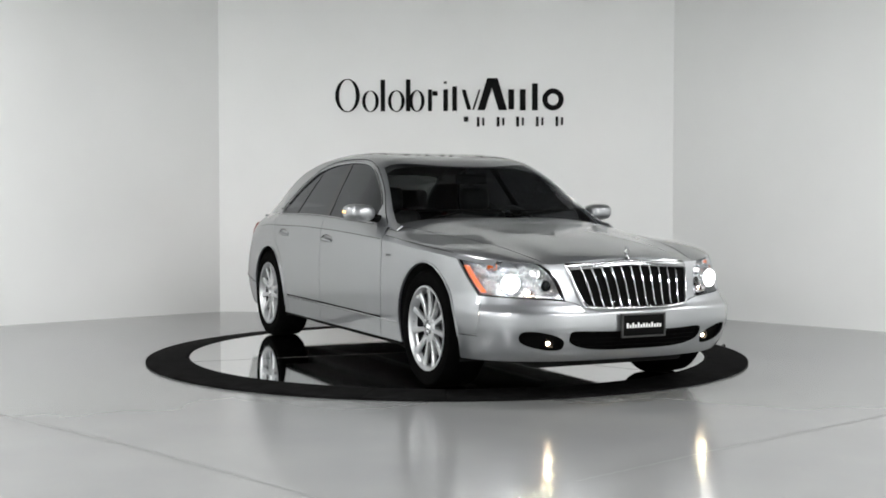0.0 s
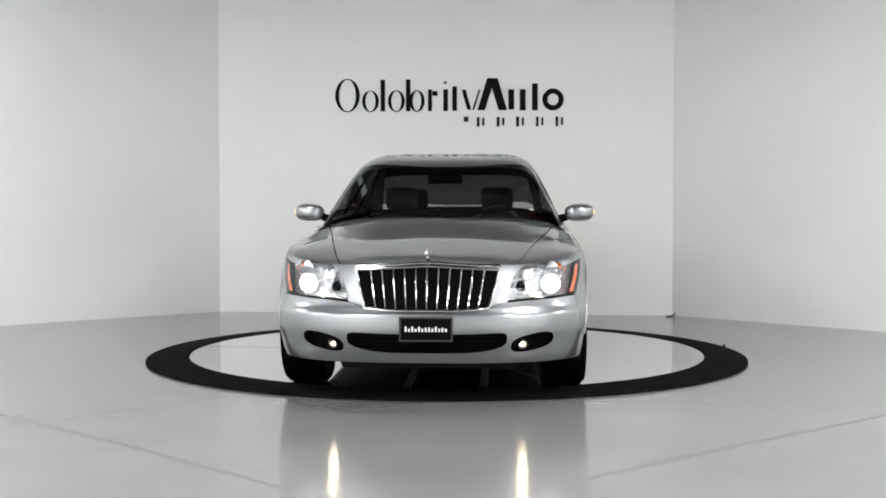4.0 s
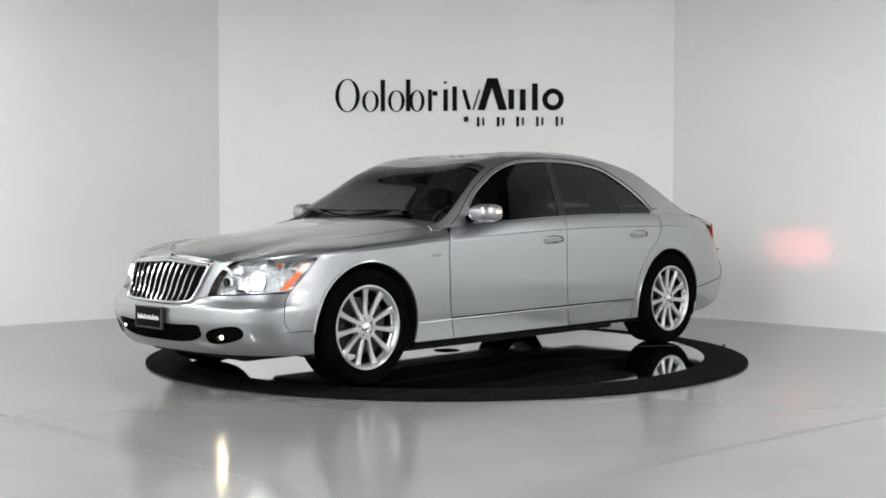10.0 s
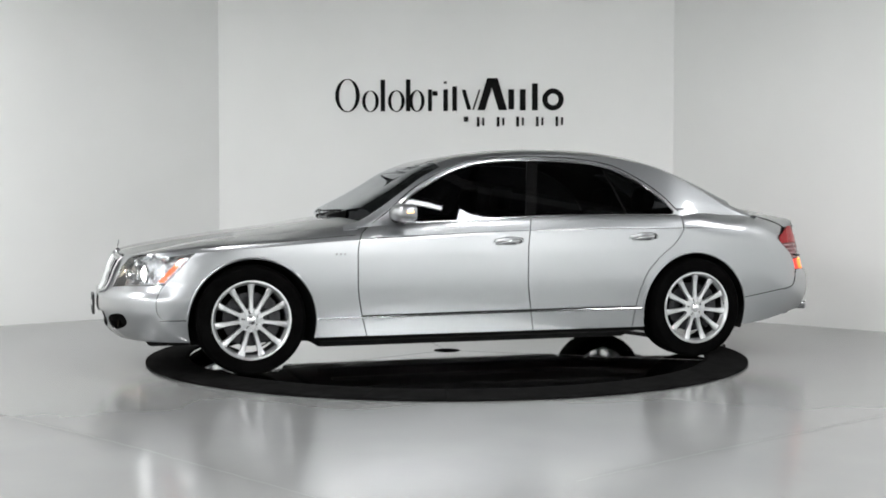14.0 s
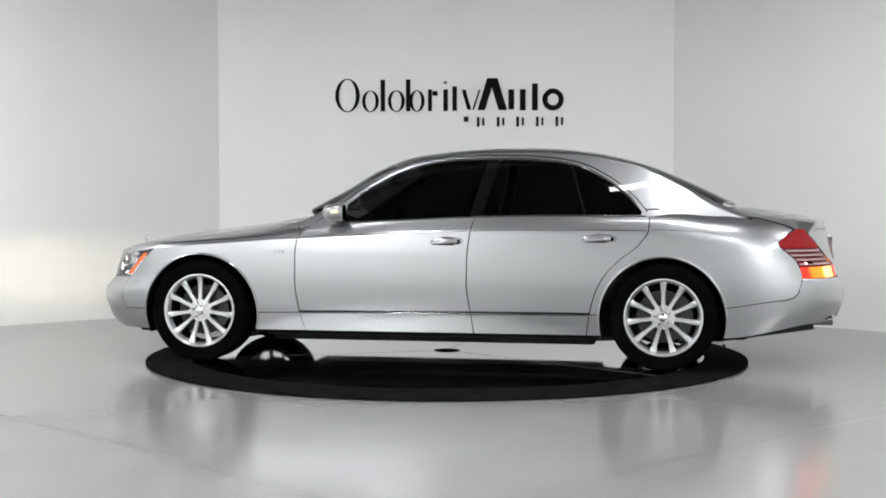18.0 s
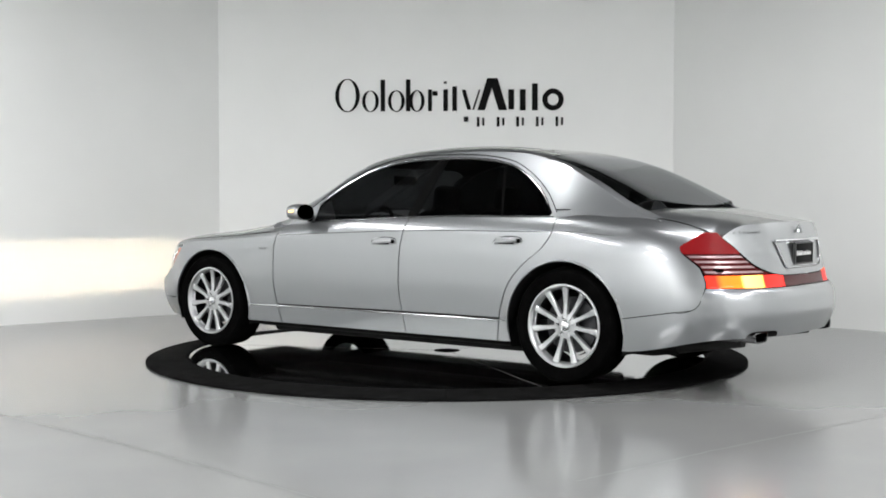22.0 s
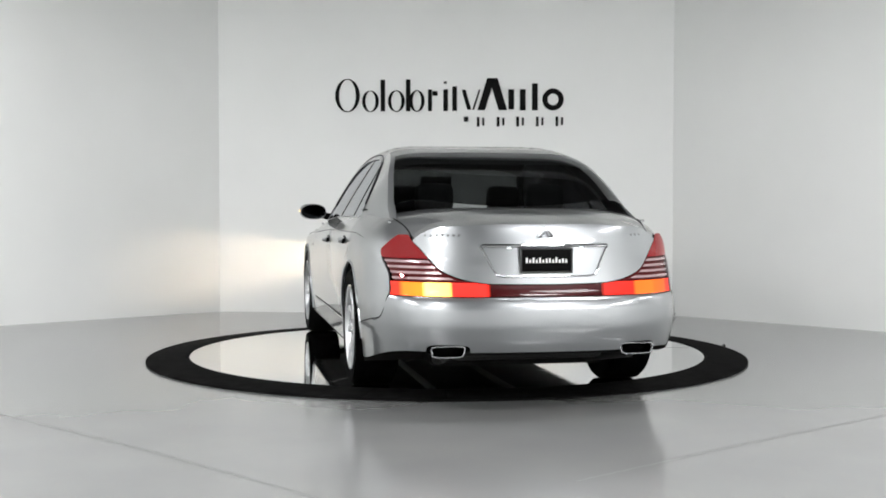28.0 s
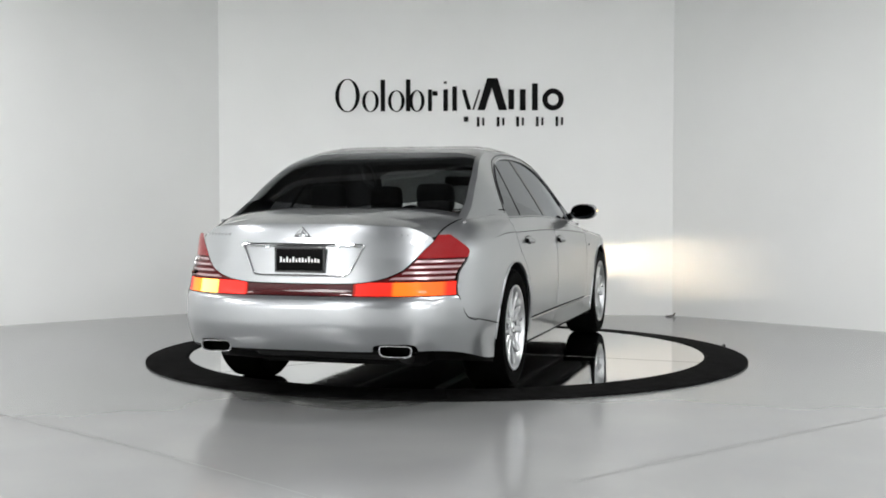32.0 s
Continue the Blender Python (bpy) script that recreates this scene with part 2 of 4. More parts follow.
def ceiling_light(x, y, lx, ly, power):
    base = new("ceiling_light")
    base.location = (x, y, CEIL_Z - 0.35)
    tagged(base, "long white linear lamp out of view under the dark ceiling", "light", "ceiling lights")
    fr = bmesh.new()
    t = 0.03
    box(fr, -lx / 2 - t, lx / 2 + t, -ly / 2 - t, -ly / 2, -0.02, 0.05)
    box(fr, -lx / 2 - t, lx / 2 + t, ly / 2, ly / 2 + t, -0.02, 0.05)
    box(fr, -lx / 2 - t, -lx / 2, -ly / 2, ly / 2, -0.02, 0.05)
    box(fr, lx / 2, lx / 2 + t, -ly / 2, ly / 2, -0.02, 0.05)
    box(fr, -lx / 2 - t, lx / 2 + t, -ly / 2 - t, ly / 2 + t, 0.053, 0.08)
    for hx in (-lx / 2 + 0.1, lx / 2 - 0.1):
        box(fr, hx - 0.006, hx + 0.006, -0.006, 0.006, 0.08, 0.36)
    part("frame", fr, BEAM, base)
    lamp = bpy.data.lights.new("area", "AREA")
    lamp.shape, lamp.size, lamp.size_y, lamp.energy = "RECTANGLE", lx, ly, power
    lamp.color = (1.0, 1.0, 1.0)
    ob = new("lamp", lamp)
    ob.parent = base
    return base


# the rest are spread out of view to balance walls and car
# x 1.05 and -1.5 follow window reflections; 2.15 is added to brighten the rear pillar,
for x, y, lx, ly, p in ((-5.6, -0.8, 1.2, 1.6, 112), (5.6, -1.6, 1.2, 1.6, 92), (-6.2, -4.6, 0.6, 2.4, 220), (5.8, -5.2, 0.6, 2.4, 122),
                        (1.05, -2.6, 0.6, 0.10, 6), (2.15, -2.7, 0.8, 0.5, 65), (-1.5, -1.55, 0.55, 0.38, 44), (-2.6, -6.4, 0.7, 0.7, 132), (2.6, -6.4, 0.7, 0.7, 123), (-5.4, -9.6, 2.6, 2.0, 525), (5.4, -9.6, 2.6, 2.0, 488)):
    ceiling_light(x, y, lx, ly, p)
for k in range(9):
    y = -11.0 + 1.8 * k
    tagged(link("ceiling_joist", boxed(-7.9, 7.9, y - 0.06, y + 0.06, CEIL_Z - 0.22, CEIL_Z + 0.001), BEAM, smooth=False), "grey steel joist under the dark ceiling", "beam", "ceiling joists", "structure")


def put_turn(bm, degrees_):
    bmesh.ops.transform(bm, matrix=pose(0, 0, 0, 0, 0, degrees_), verts=bm.verts)
    return bm


# ---- turntable ----
R_DISC, R_RING = 2.025, 2.335
table = new("turntable")
tagged(table, "polished reflective turntable plate under the silver car", "turntable")
link("plate", rings([(0.0, 0.0), (0.6, 0.0), (1.2, 0.0), (R_DISC - 0.016, 0.0), (R_DISC - 0.014, -0.028), (0.0, -0.028)], 160, "z"), MIRROR, table, smooth=False)
for k in range(3):
    seam = boxed(0.02, R_DISC - 0.02, -0.002, 0.002, 0.0, 0.0008)
    part("plate_seam", put_turn(seam, 120 * k + 25), JOINT, table)
part("centre_cap", rings([(0.0, 0.006), (0.085, 0.006), (0.10, 0.003), (0.105, 0.0)], 48, "z"), DARK, table)
part("edge_band", rings([(R_DISC - 0.012, -0.02), (R_DISC - 0.012, 0.001), (R_DISC, 0.001), (R_DISC, -0.02)], 160, "z"), DARK, table)
surround = new("turntable_surround")
tagged(surround, "black rubber ramp ring in segments around the turntable", "ramp")
SEGS = 28
seg = bmesh.new()
rowsx = []
for i in range(7):
    a = math.pi * 2 / SEGS * (i / 6 - 0.5) * 0.994
    rowsx.append([seg.verts.new((r * math.cos(a), r * math.sin(a), z)) for r, z in ((R_DISC + 0.006, -0.028), (R_DISC + 0.006, 0.003), (R_RING - 0.01, -0.012), (R_RING, -0.016), (R_RING, -0.028))])
for a, b in zip(rowsx, rowsx[1:]):
    for j in range(4):
        seg.faces.new((a[j], b[j], b[j + 1], a[j + 1]))
seg.faces.new(rowsx[0]), seg.faces.new(rowsx[-1])
first = part("ramp_segment", seg, RUBBER, surround)
first.rotation_euler = (0, 0, radians(-90 - 6.5))
for i in range(1, SEGS):
    o = new("ramp_segment", first.data)
    o.parent = surround
    o.rotation_euler = (0, 0, radians(-96.5) + 2 * math.pi * i / SEGS)

# ---- car: x forward, y to its left, z up from the turntable ----
car = new("car")
tagged(car, "silver luxury sedan with lamps lit on the turntable", "car")

W0 = spline((0.2, 0.936), (0.3, 0.946), (0.45, 0.962), (0.62, 0.971), (0.8, 0.965), (0.95, 0.949), (1.1, 0.936))
XF = spline((0.2, 2.49), (0.25, 2.58), (0.33, 2.645), (0.45, 2.685), (0.52, 2.68), (0.575, 2.635), (0.63, 2.61), (0.7, 2.588), (0.8, 2.545), (0.86, 2.50), (0.9, 2.44), (1.0, 2.25))
XR = spline((0.2, -2.80), (0.26, -2.88), (0.34, -2.945), (0.42, -2.985), (0.5, -3.003), (0.58, -2.998), (0.635, -2.975), (0.66, -2.945), (0.75, -2.925), (0.85, -2.907), (0.98, -2.88), (1.03, -2.865), (1.09, -2.835))
XH = spline((0.2, -2.80), (0.26, -2.88), (0.34, -2.945), (0.42, -2.985), (0.5, -3.003), (0.59, -2.985), (0.66, -2.96), (0.75, -2.932), (0.85, -2.91), (0.98, -2.89), (1.1, -2.88))
NQ = spline((-1.5, 5.5), (-1.82, 4.9), (-2.16, 4.3), (-2.4, 3.7), (-2.6, 3.4), (-2.9, 3.3))
YL = spline((-1.5, 0.885), (-1.65, 0.845), (-1.82, 0.805), (-2.0, 0.788), (-2.16, 0.776), (-2.37, 0.745), (-2.52, 0.722), (-2.65, 0.712), (-2.9, 0.70))
ZS = spline((2.5, 0.775), (2.3, 0.80), (2.02, 0.842), (1.57, 0.875), (0.93, 0.918), (0.36, 0.945), (-0.33, 0.969), (-0.86, 0.978), (-1.58, 0.978), (-2.07, 0.945), (-2.4, 0.875), (-2.65, 0.80), (-2.95, 0.77))
ZC = spline((2.62, 0.79), (2.56, 0.825), (2.47, 0.858), (2.2, 0.910), (1.98, 0.945), (1.75, 0.976), (1.5, 1.007), (1.3, 1.032), (1.07, 1.068), (0.8, 1.09), (-1.6, 1.13), (-2.1, 1.150), (-2.3, 1.143), (-2.5, 1.118), (-2.7, 1.087), (-2.84, 1.058), (-2.95, 1.03))
POW = spline((2.4, 2.0), (1.6, 2.2), (0.9, 4.0), (0.5, 4.0), (-1.6, 4.0), (-2.3, 4.5), (-2.8, 5.0))
ZG = spline((0.95, 1.0), (0.85, 1.008), (0.57, 1.025), (0.16, 1.043), (-0.37, 1.066), (-0.86, 1.077), (-1.54, 1.077), (-1.9, 1.07), (-2.2, 1.06))
NF, NR = 2.75, 2.9
AF_AT = spline((0.2, 0.70), (0.5, 0.71), (0.58, 0.77), (0.64, 0.82), (1.1, 0.82))


def nose_depth(z):
    """How far back the front's curve reaches in plan."""
    return AF_AT(z)


AR_AT = spline((0.2, 0.82), (0.5, 0.83), (0.8, 0.845), (1.2, 0.85))


def tail_depth(z):
    return AR_AT(z)


def bump1(x, a, b):
    t = min(max((x - a) / (b - a), 0.0), 1.0)
    return t * t * (3 - 2 * t)


def wide(x, z):
    """Half the body's width, drawn in a little towards both ends."""
    b = bump1(-x, 1.5, 2.1)
    roll = 1.0
    if b > 0 and z > 0.62:
        u = min((z - 0.62) / (ZC(x) - 0.62), 0.9999)
        roll = 1 - b * (1 - (1 - u ** NQ(x)) ** (1 / NQ(x)))
    return W0(z - b * max(z - 0.8, 0)) * roll * (1 - 0.042 * min(max((-x - 1.3) / 1.4, 0.0), 1.0) ** 2 - 0.02 * min(max((x - 1.5) / 1.1, 0.0), 1.0) ** 2)


def half(x, z):
    """Half the body's width at a station and height."""
    f, r = XF(z), XH(z)
    w = wide(x, z)
    depth = nose_depth(z)
    if x > f - depth:
        s = min((x - f + depth) / depth, 1.0)
        return w * (1 - s**NF) ** (1 / NF)
    depth = tail_depth(z)
    if x < r + depth:
        s = min((r + depth - x) / depth, 1.0)
        return w * (1 - s**NR) ** (1 / NR)
    return w


def nose(a, z):
    """A point of the front, a from 0 at the middle to 1 at the flank."""
    f = a * math.pi / 2
    x = XF(z) - nose_depth(z) * (1 - max(math.cos(f), 0.0) ** (2 / NF))
    return (x, wide(x, z) * math.copysign(abs(math.sin(f)) ** (2 / NF), f), z)


def stern(a, z):
    f = a * math.pi / 2
    if a > 1:
        x = XR(z) + tail_depth(z) + (a - 1) * 2.2
        return (x, wide(x, z), z)
    x = XR(z) + tail_depth(z) * (1 - max(math.cos(f), 0.0) ** (2 / NR))
    return (x, wide(x, z if z < 0.86 else 0.86 + (z - 0.86) * 0.12) * math.copysign(abs(math.sin(f)) ** (2 / NR), f), z)


def roll_top(x, y):
    """The height at which the rear body has a given half width."""
    fall = ZC(x) - ZC(max(x, -2.62))
    x = max(x, -2.62)
    lo, hi = 0.66, ZC(x) - 0.0001
    if half(x, hi) >= y:
        return hi + fall
    for _ in range(22):
        mid = (lo + hi) / 2
        if half(x, mid) > y:
            lo = mid
        else:
            hi = mid
    return (lo + hi) / 2 + fall


def top(x, y):
    """The height of the bonnet, wings and boot."""
    if x < -1.2:
        z = roll_top(x, abs(y))
        return z + 0.018 * bump1(-x, 2.3, 2.75) * math.exp(-(((abs(y) - 0.62) / 0.11) ** 2))
    ys = max(half(x, ZS(x)), 0.05)
    t = min(abs(y) / ys, 1.0)
    drop, t0 = 0.03, 0.94
    zs, zc = ZS(x) + drop, ZC(x)
    z = zc - (zc - zs) * t ** POW(x)
    if t > t0:
        z -= drop * (1 - math.sqrt(max(1 - ((t - t0) / (1 - t0)) ** 2, 0.0)))
    front = bump1(x, 1.3, 2.35)
    z += front * (1 - t**8) * (0.016 * math.exp(-(((abs(y) - 0.80) / 0.12) ** 2)) - 0.012 * math.exp(-(((abs(y) - 0.52) / 0.1) ** 2)))
    return z


def flank(x, z):
    return (x, half(x, z), z)


def cabin_y(x, z):
    h = max(z - 1.06, 0.0)
    y = 0.893 - 0.545 * (z - 1.06) - 0.10 * h * h
    return y - 0.05 * bump1(x, 0.1, 0.95) - 0.115 * bump1(-x, 1.5, 2.4)


def shoulder(x, v):
    """From the crease (v = 0) to the belt line (v = 1)."""
    z0, z1 = ZS(x), ZG(x)
    y0, y1 = half(x, z0), cabin_y(x, z1) + 0.008
    a = v * math.pi / 2
    k = 0.75
    y, z = y1 + (y0 - y1) * (k * (1 - v) + (1 - k) * math.cos(a)), z0 + (z1 - z0) * (k * v + (1 - k) * math.sin(a))
    b = bump1(-x, 1.55, 1.95)
    if b > 0:
        k2 = k * (1 - v) + (1 - k) * math.cos(a)
        yb = YL(x) + (y0 - YL(x)) * k2
        zb = roll_top(x, yb) if v > 0 else z0
        y, z = y + (yb - y) * b, z + (zb - z) * b
    return (x, y, z)


def side_wall(x, v):
    """Flank from the sill (v = 0) over the crease (v = 0.8) to the belt (v = 1)."""
    if v <= 0.8:
        return flank(x, 0.245 + (ZS(x) - 0.245) * v / 0.8)
    return shoulder(x, (v - 0.8) / 0.2)


ZP = spline((1.1, 1.05), (1.03, 1.084), (0.85, 1.175), (0.62, 1.30), (0.4, 1.434), (0.17, 1.52), (-0.05, 1.556), (-0.28, 1.578), (-0.5, 1.587), (-0.72, 1.587), (-0.95, 1.578), (-1.17, 1.553), (-1.4, 1.506), (-1.62, 1.438), (-1.85, 1.343), (-2.07, 1.239), (-2.3, 1.127), (-2.4, 1.08))
ZE = spline((0.95, 0.99), (0.86, 1.03), (0.577, 1.222), (0.369, 1.358), (0.161, 1.455), (-0.047, 1.505), (-0.3, 1.532), (-0.7, 1.543), (-1.1, 1.526), (-1.47, 1.452), (-1.8, 1.298), (-2.08, 1.135), (-2.3, 1.05))


def crown(x, t):
    """The roof and screens, t from 0 in the middle to 1 at the rail."""
    ze, zp = ZE(x), ZP(x)
    ye = cabin_y(x, ze)
    return (x, ye * t, zp - (zp - ze) * abs(t) ** 9.0)


def cabin_side(x, v):
    z0, z1 = ZG(x), ZE(x)
    b = bump1(-x, 1.56, 1.9)
    if b > 0:
        z0 += (roll_top(x, YL(x)) - 0.012 - z0) * b
    z = z0 + (z1 - z0) * v
    y = cabin_y(x, z)
    return (x, y + b * max(YL(x) - 0.006 - y, 0) * (1 - v) ** 5, z)


WTOP = spline((0.62, 1.13), (0.525, 1.215), (0.368, 1.312), (0.16, 1.41), (-0.047, 1.463), (-0.254, 1.484), (-0.461, 1.490), (-0.668, 1.487), (-0.875, 1.472), (-1.082, 1.435), (-1.29, 1.335), (-1.456, 1.207), (-1.56, 1.085))


DOOR_F = spline((0.245, 0.888), (0.403, 0.928), (0.606, 0.956), (0.809, 0.955), (0.951, 0.926), (1.011, 0.855))
DOOR_R = spline((0.245, -1.162), (0.444, -1.194), (0.627, -1.261), (0.769, -1.382), (0.882, -1.523), (0.991, -1.592), (1.077, -1.598))
BLINE = spline((0.245, -0.363), (0.403, -0.338), (0.606, -0.313), (0.809, -0.317), (0.971, -0.337), (1.08, -0.365), (1.5, -0.475))
ARCH = ((1.684, 0.36), (-1.686, 0.36))
ARCH_R = 0.437
GAP = 0.004


def in_arch(p):
    return max(ARCH_R - math.hypot(p.x - c[0], p.z - c[1]) for c in ARCH)


def between(front, rear):
    """Side panels between two shut lines; each column of the grid follows them."""
    def fn(u, v):
        x = (front(0.6) + rear(0.6)) / 2
        for _ in range(3):
            z = side_wall(x, v)[2]
            a, b = front(z) - GAP, rear(z) + GAP
            x = a + (b - a) * u
        return side_wall(x, v)
    return fn


FENDER_F = spline((0.385, 2.22), (0.40, 2.29), (0.45, 2.322), (0.5, 2.326), (0.56, 2.31), (0.628, 2.268))


def lamp_edge(p):
    """Above zero behind the head lamp's rear edge."""
    return (2.272 - (p.z - 0.62) * 0.93) - p.x


LAMP_INNER = spline((0.57, 0.465), (0.605, 0.468), (0.65, 0.474), (0.69, 0.486), (0.74, 0.507), (0.78, 0.535), (0.81, 0.575), (0.835, 0.635), (0.86, 0.71), (0.90, 0.80))


def lamp_inner(z):
    return LAMP_INNER(z)


HOOD_Y_AT = spline((2.6, 0.50), (2.46, 0.53), (2.3, 0.57), (2.0, 0.63), (1.5, 0.71), (1.0, 0.80), (0.8, 0.84))


def hood_y(x):
    return HOOD_Y_AT(x)


BUMPER_TOP_AT = spline((0, 0.548), (0.33, 0.552), (0.42, 0.585), (0.5, 0.598), (0.7, 0.61), (0.9, 0.62), (1.0, 0.62))


def bumper_top(y):
    return BUMPER_TOP_AT(abs(y))


def oval(a, b, ca, cb, ra, rb, n=3.0):
    return 1 - (abs((a - ca) / ra) ** n + abs((b - cb) / rb) ** n)


def intake(p):
    return 0.05 * oval(p.y, p.z - 0.03 * (p.y / 0.46) ** 4, 0, 0.36, 0.465, 0.058, 4)


def fog_hole(p):
    y = abs(p.y)
    z = p.z - (y - 0.61) * 0.2
    return 0.05 * oval(y, z, 0.612, 0.366, 0.125, 0.05, 2.6)


def keep_bumper(p):
    p = Vector((p.x, abs(p.y), p.z))
    wing = min(FENDER_F(p.z) - p.x, p.z - 0.388) if p.z < 0.64 else 1
    low = 0.236 + 0.05 * bump1(p.y, 0.6, 0.95) * 0 - p.z
    return max(p.z - bumper_top(p.y), wing, in_arch(p), intake(p), fog_hole(p), low)


both = (1, -1)


def ws_top(y):
    return 0.36 - 0.10 * (y / 0.65) ** 2


def ws_low(y):
    return 1.04 - 0.2 * (y / 0.78) ** 2


def rg_top(y):
    return -1.345 - 0.05 * (y / 0.65) ** 2


def rg_low(y):
    return -2.235 + 0.13 * (y / 0.72) ** 2


us = steps(0, 1, 90)
bm = sheet(nose, us, steps(0.23, 0.63, 48), 1, keep_bumper)
bmesh.ops.remove_doubles(sheet(nose, us, steps(0.23, 0.63, 48), -1, keep_bumper, 0, bm), verts=bm.verts, dist=0.001)
part("front_bumper", bm, PAINT, car)


def keep_nose(p):
    return max(abs(p.y) - lamp_inner(p.z) + 0.004, bumper_top(p.y) + 0.004 - p.z, p.z - top(p.x, p.y))


bm = sheet(nose, steps(0, 0.5, 30), steps(0.53, 0.9, 26), 1, keep_nose)
sheet(nose, steps(0, 0.5, 30), steps(0.53, 0.9, 26), -1, keep_nose, 0, bm)
part("nose_panel", bm, PAINT, car)


def keep_lamp(p):
    return max(lamp_edge(p) + 0.004, lamp_inner(p.z) + 0.004 - p.y, bumper_top(p.y) + 0.006 - p.z, p.z - top(p.x, p.y) + 0.004)


def top_point(x, t):
    y = (wide(x, ZS(x)) if x < 0 else half(x, ZS(x))) * t
    return (x, y, top(x, y))


def keep_hood(p):
    return max(abs(p.y) - hood_y(p.x) + GAP, abs(p.y) - half(p.x, p.z), ws_low(p.y) + 0.012 - p.x)


bm = sheet(lambda x, y: (x, y, top(x, y)), steps(0.8, 2.64, 72), steps(-0.86, 0.86, 50), 1, keep_hood, 0.012)
part("hood", bm, PAINT, car)


def keep_wing_top(p):
    return max(hood_y(p.x) + GAP - p.y, p.y - half(p.x, p.z) - (0.012 if p.x < 2.2 else 0.0), DOOR_F(p.z) - p.x + GAP)


def keep_wing(p):
    return max(in_arch(p), 0.39 - p.z if p.x > 1.7 else 0.24 - p.z, lamp_edge(p) * -1 + 0.004 if p.z > 0.62 else p.x - FENDER_F(p.z) + GAP, DOOR_F(p.z) + GAP - p.x)


def keep_quarter(p):
    return max(in_arch(p), p.x - DOOR_R(p.z) + GAP, REAR_EDGE(p.z) - p.x, (0.452 - (p.x + 2.135) * 0.16) - p.z if p.x < -1.7 else 0.245 - p.z)


REAR_EDGE = spline((0.44, -2.2), (0.5, -2.5), (0.522, -2.575), (0.56, -2.61), (0.6, -2.622), (0.66, -2.635), (0.763, -2.60), (0.899, -2.47), (0.95, -2.53), (1.0, -2.6))
for s in both:
    side_name = "left" if s > 0 else "right"
    fender = part("front_fender", sheet(side_wall, steps(0.82, 2.36, 90), steps(0, 0.8, 40), s, keep_wing, 0.012), PAINT, car)
    part("fender_top", sheet(top_point, steps(0.8, 2.55, 74), steps(0.5, 1, 28), s, keep_wing_top), PAINT, fender)
    door = part("front_door", sheet(between(DOOR_F, BLINE), steps(0, 1, 36), [0.174 + 0.826 * i / 30 for i in range(31)], s, None, 0.014), PAINT, car)
    part("lower_panel", sheet(between(DOOR_F, BLINE), steps(0, 1, 20), steps(0.0, 0.147, 6), s, None, 0.012), PAINT, door)
    rear = part("rear_door", sheet(between(BLINE, DOOR_R), steps(0, 1, 40), [0.174 + 0.826 * i / 30 for i in range(31)], s, in_arch, 0.014), PAINT, car)
    part("lower_panel", sheet(between(BLINE, DOOR_R), steps(0, 1, 24), steps(0.0, 0.147, 6), s, in_arch, 0.012), PAINT, rear)
    quarter = part("rear_fender", sheet(side_wall, steps(-2.74, -1.15, 110), steps(0, 1.0, 60), s, keep_quarter, 0.012), PAINT, car)
    seam = [(REAR_EDGE(z) - 0.001, s * (half(REAR_EDGE(z), z) + 0.0005), z) for z in steps(0.652, 0.50, 16)]
    seam += [(x, s * (half(x, 0.4505 - (x + 2.135) * 0.16) + 0.0005), 0.4505 - (x + 2.135) * 0.16) for x in steps(-2.47, -2.125, 16)]
    part("bumper_seam", tube(seam, 0.0032, 6), DARK, quarter)
    part("lid_seam", tube([(x, s * YL(x), roll_top(x, YL(x)) + 0.001) for x in steps(-1.58, -2.62, 40)], 0.004, 6), DARK, quarter)

# greenhouse


def keep_frame(p):
    """Above zero inside the side window opening."""
    if p.x < -1.58 or p.x > 0.66:
        return -1
    return min(WTOP(p.x) + 0.012 - p.z, p.z - ZG(p.x) - 0.012, 0.63 - p.x, p.x + 1.575)


for s in both:
    part("cabin_frame", sheet(cabin_side, steps(-2.3, 0.95, 110), steps(0, 1, 26), s, keep_frame, 0.02), PAINT, car)


for s in both:
    part("pillar_lining", sheet(lambda x, v: (x, cabin_side(x, v)[1] - 0.03, cabin_side(x, v)[2]), steps(-2.15, 0.80, 80), steps(0, 1, 22), s, keep_frame), LEATHER, car)


def keep_roof(p):
    return max(p.x - ws_top(p.y), rg_top(p.y) - p.x)


part("roof", sheet(crown, steps(-1.6, 0.45, 60), steps(-1, 1, 40), 1, keep_roof, 0.01), PAINT, car)
for s in both:
    part("windscreen_pillar", sheet(crown, steps(0.0, 1.04, 40), steps(0.955, 1, 4), s, lambda p: ws_top(p.y) + 0.004 - p.x, 0.01), PAINT, car)
    part("rear_pillar", sheet(crown, steps(-2.32, -1.3, 40), steps(0.95, 1, 4), s, lambda p: p.x - rg_top(p.y) + 0.004, 0.01), PAINT, car)
part("windscreen", sheet(crown, steps(0.1, 1.06, 30), steps(-0.958, 0.958, 24), 1, lambda p: max(ws_top(p.y) + 0.006 - p.x, p.x - ws_low(p.y)), 0.004), SCREEN, car)
part("rear_window", sheet(crown, steps(-2.34, -1.2, 30), steps(-0.953, 0.953, 24), 1, lambda p: max(p.x - rg_top(p.y) + 0.006, rg_low(p.y) - p.x), 0.004), REAR_TINT, car)

# boot and tail


LID_EDGE_AT = spline((0, 0.718), (0.3, 0.722), (0.42, 0.735), (0.565, 0.785), (0.68, 0.91), (0.735, 0.99), (0.76, 1.2))


def lid_edge(y):
    return LID_EDGE_AT(abs(y))


def keep_lid_rear(p):
    return max(lid_edge(p.y) + 0.003 - p.z, p.z - top(p.x, p.y))


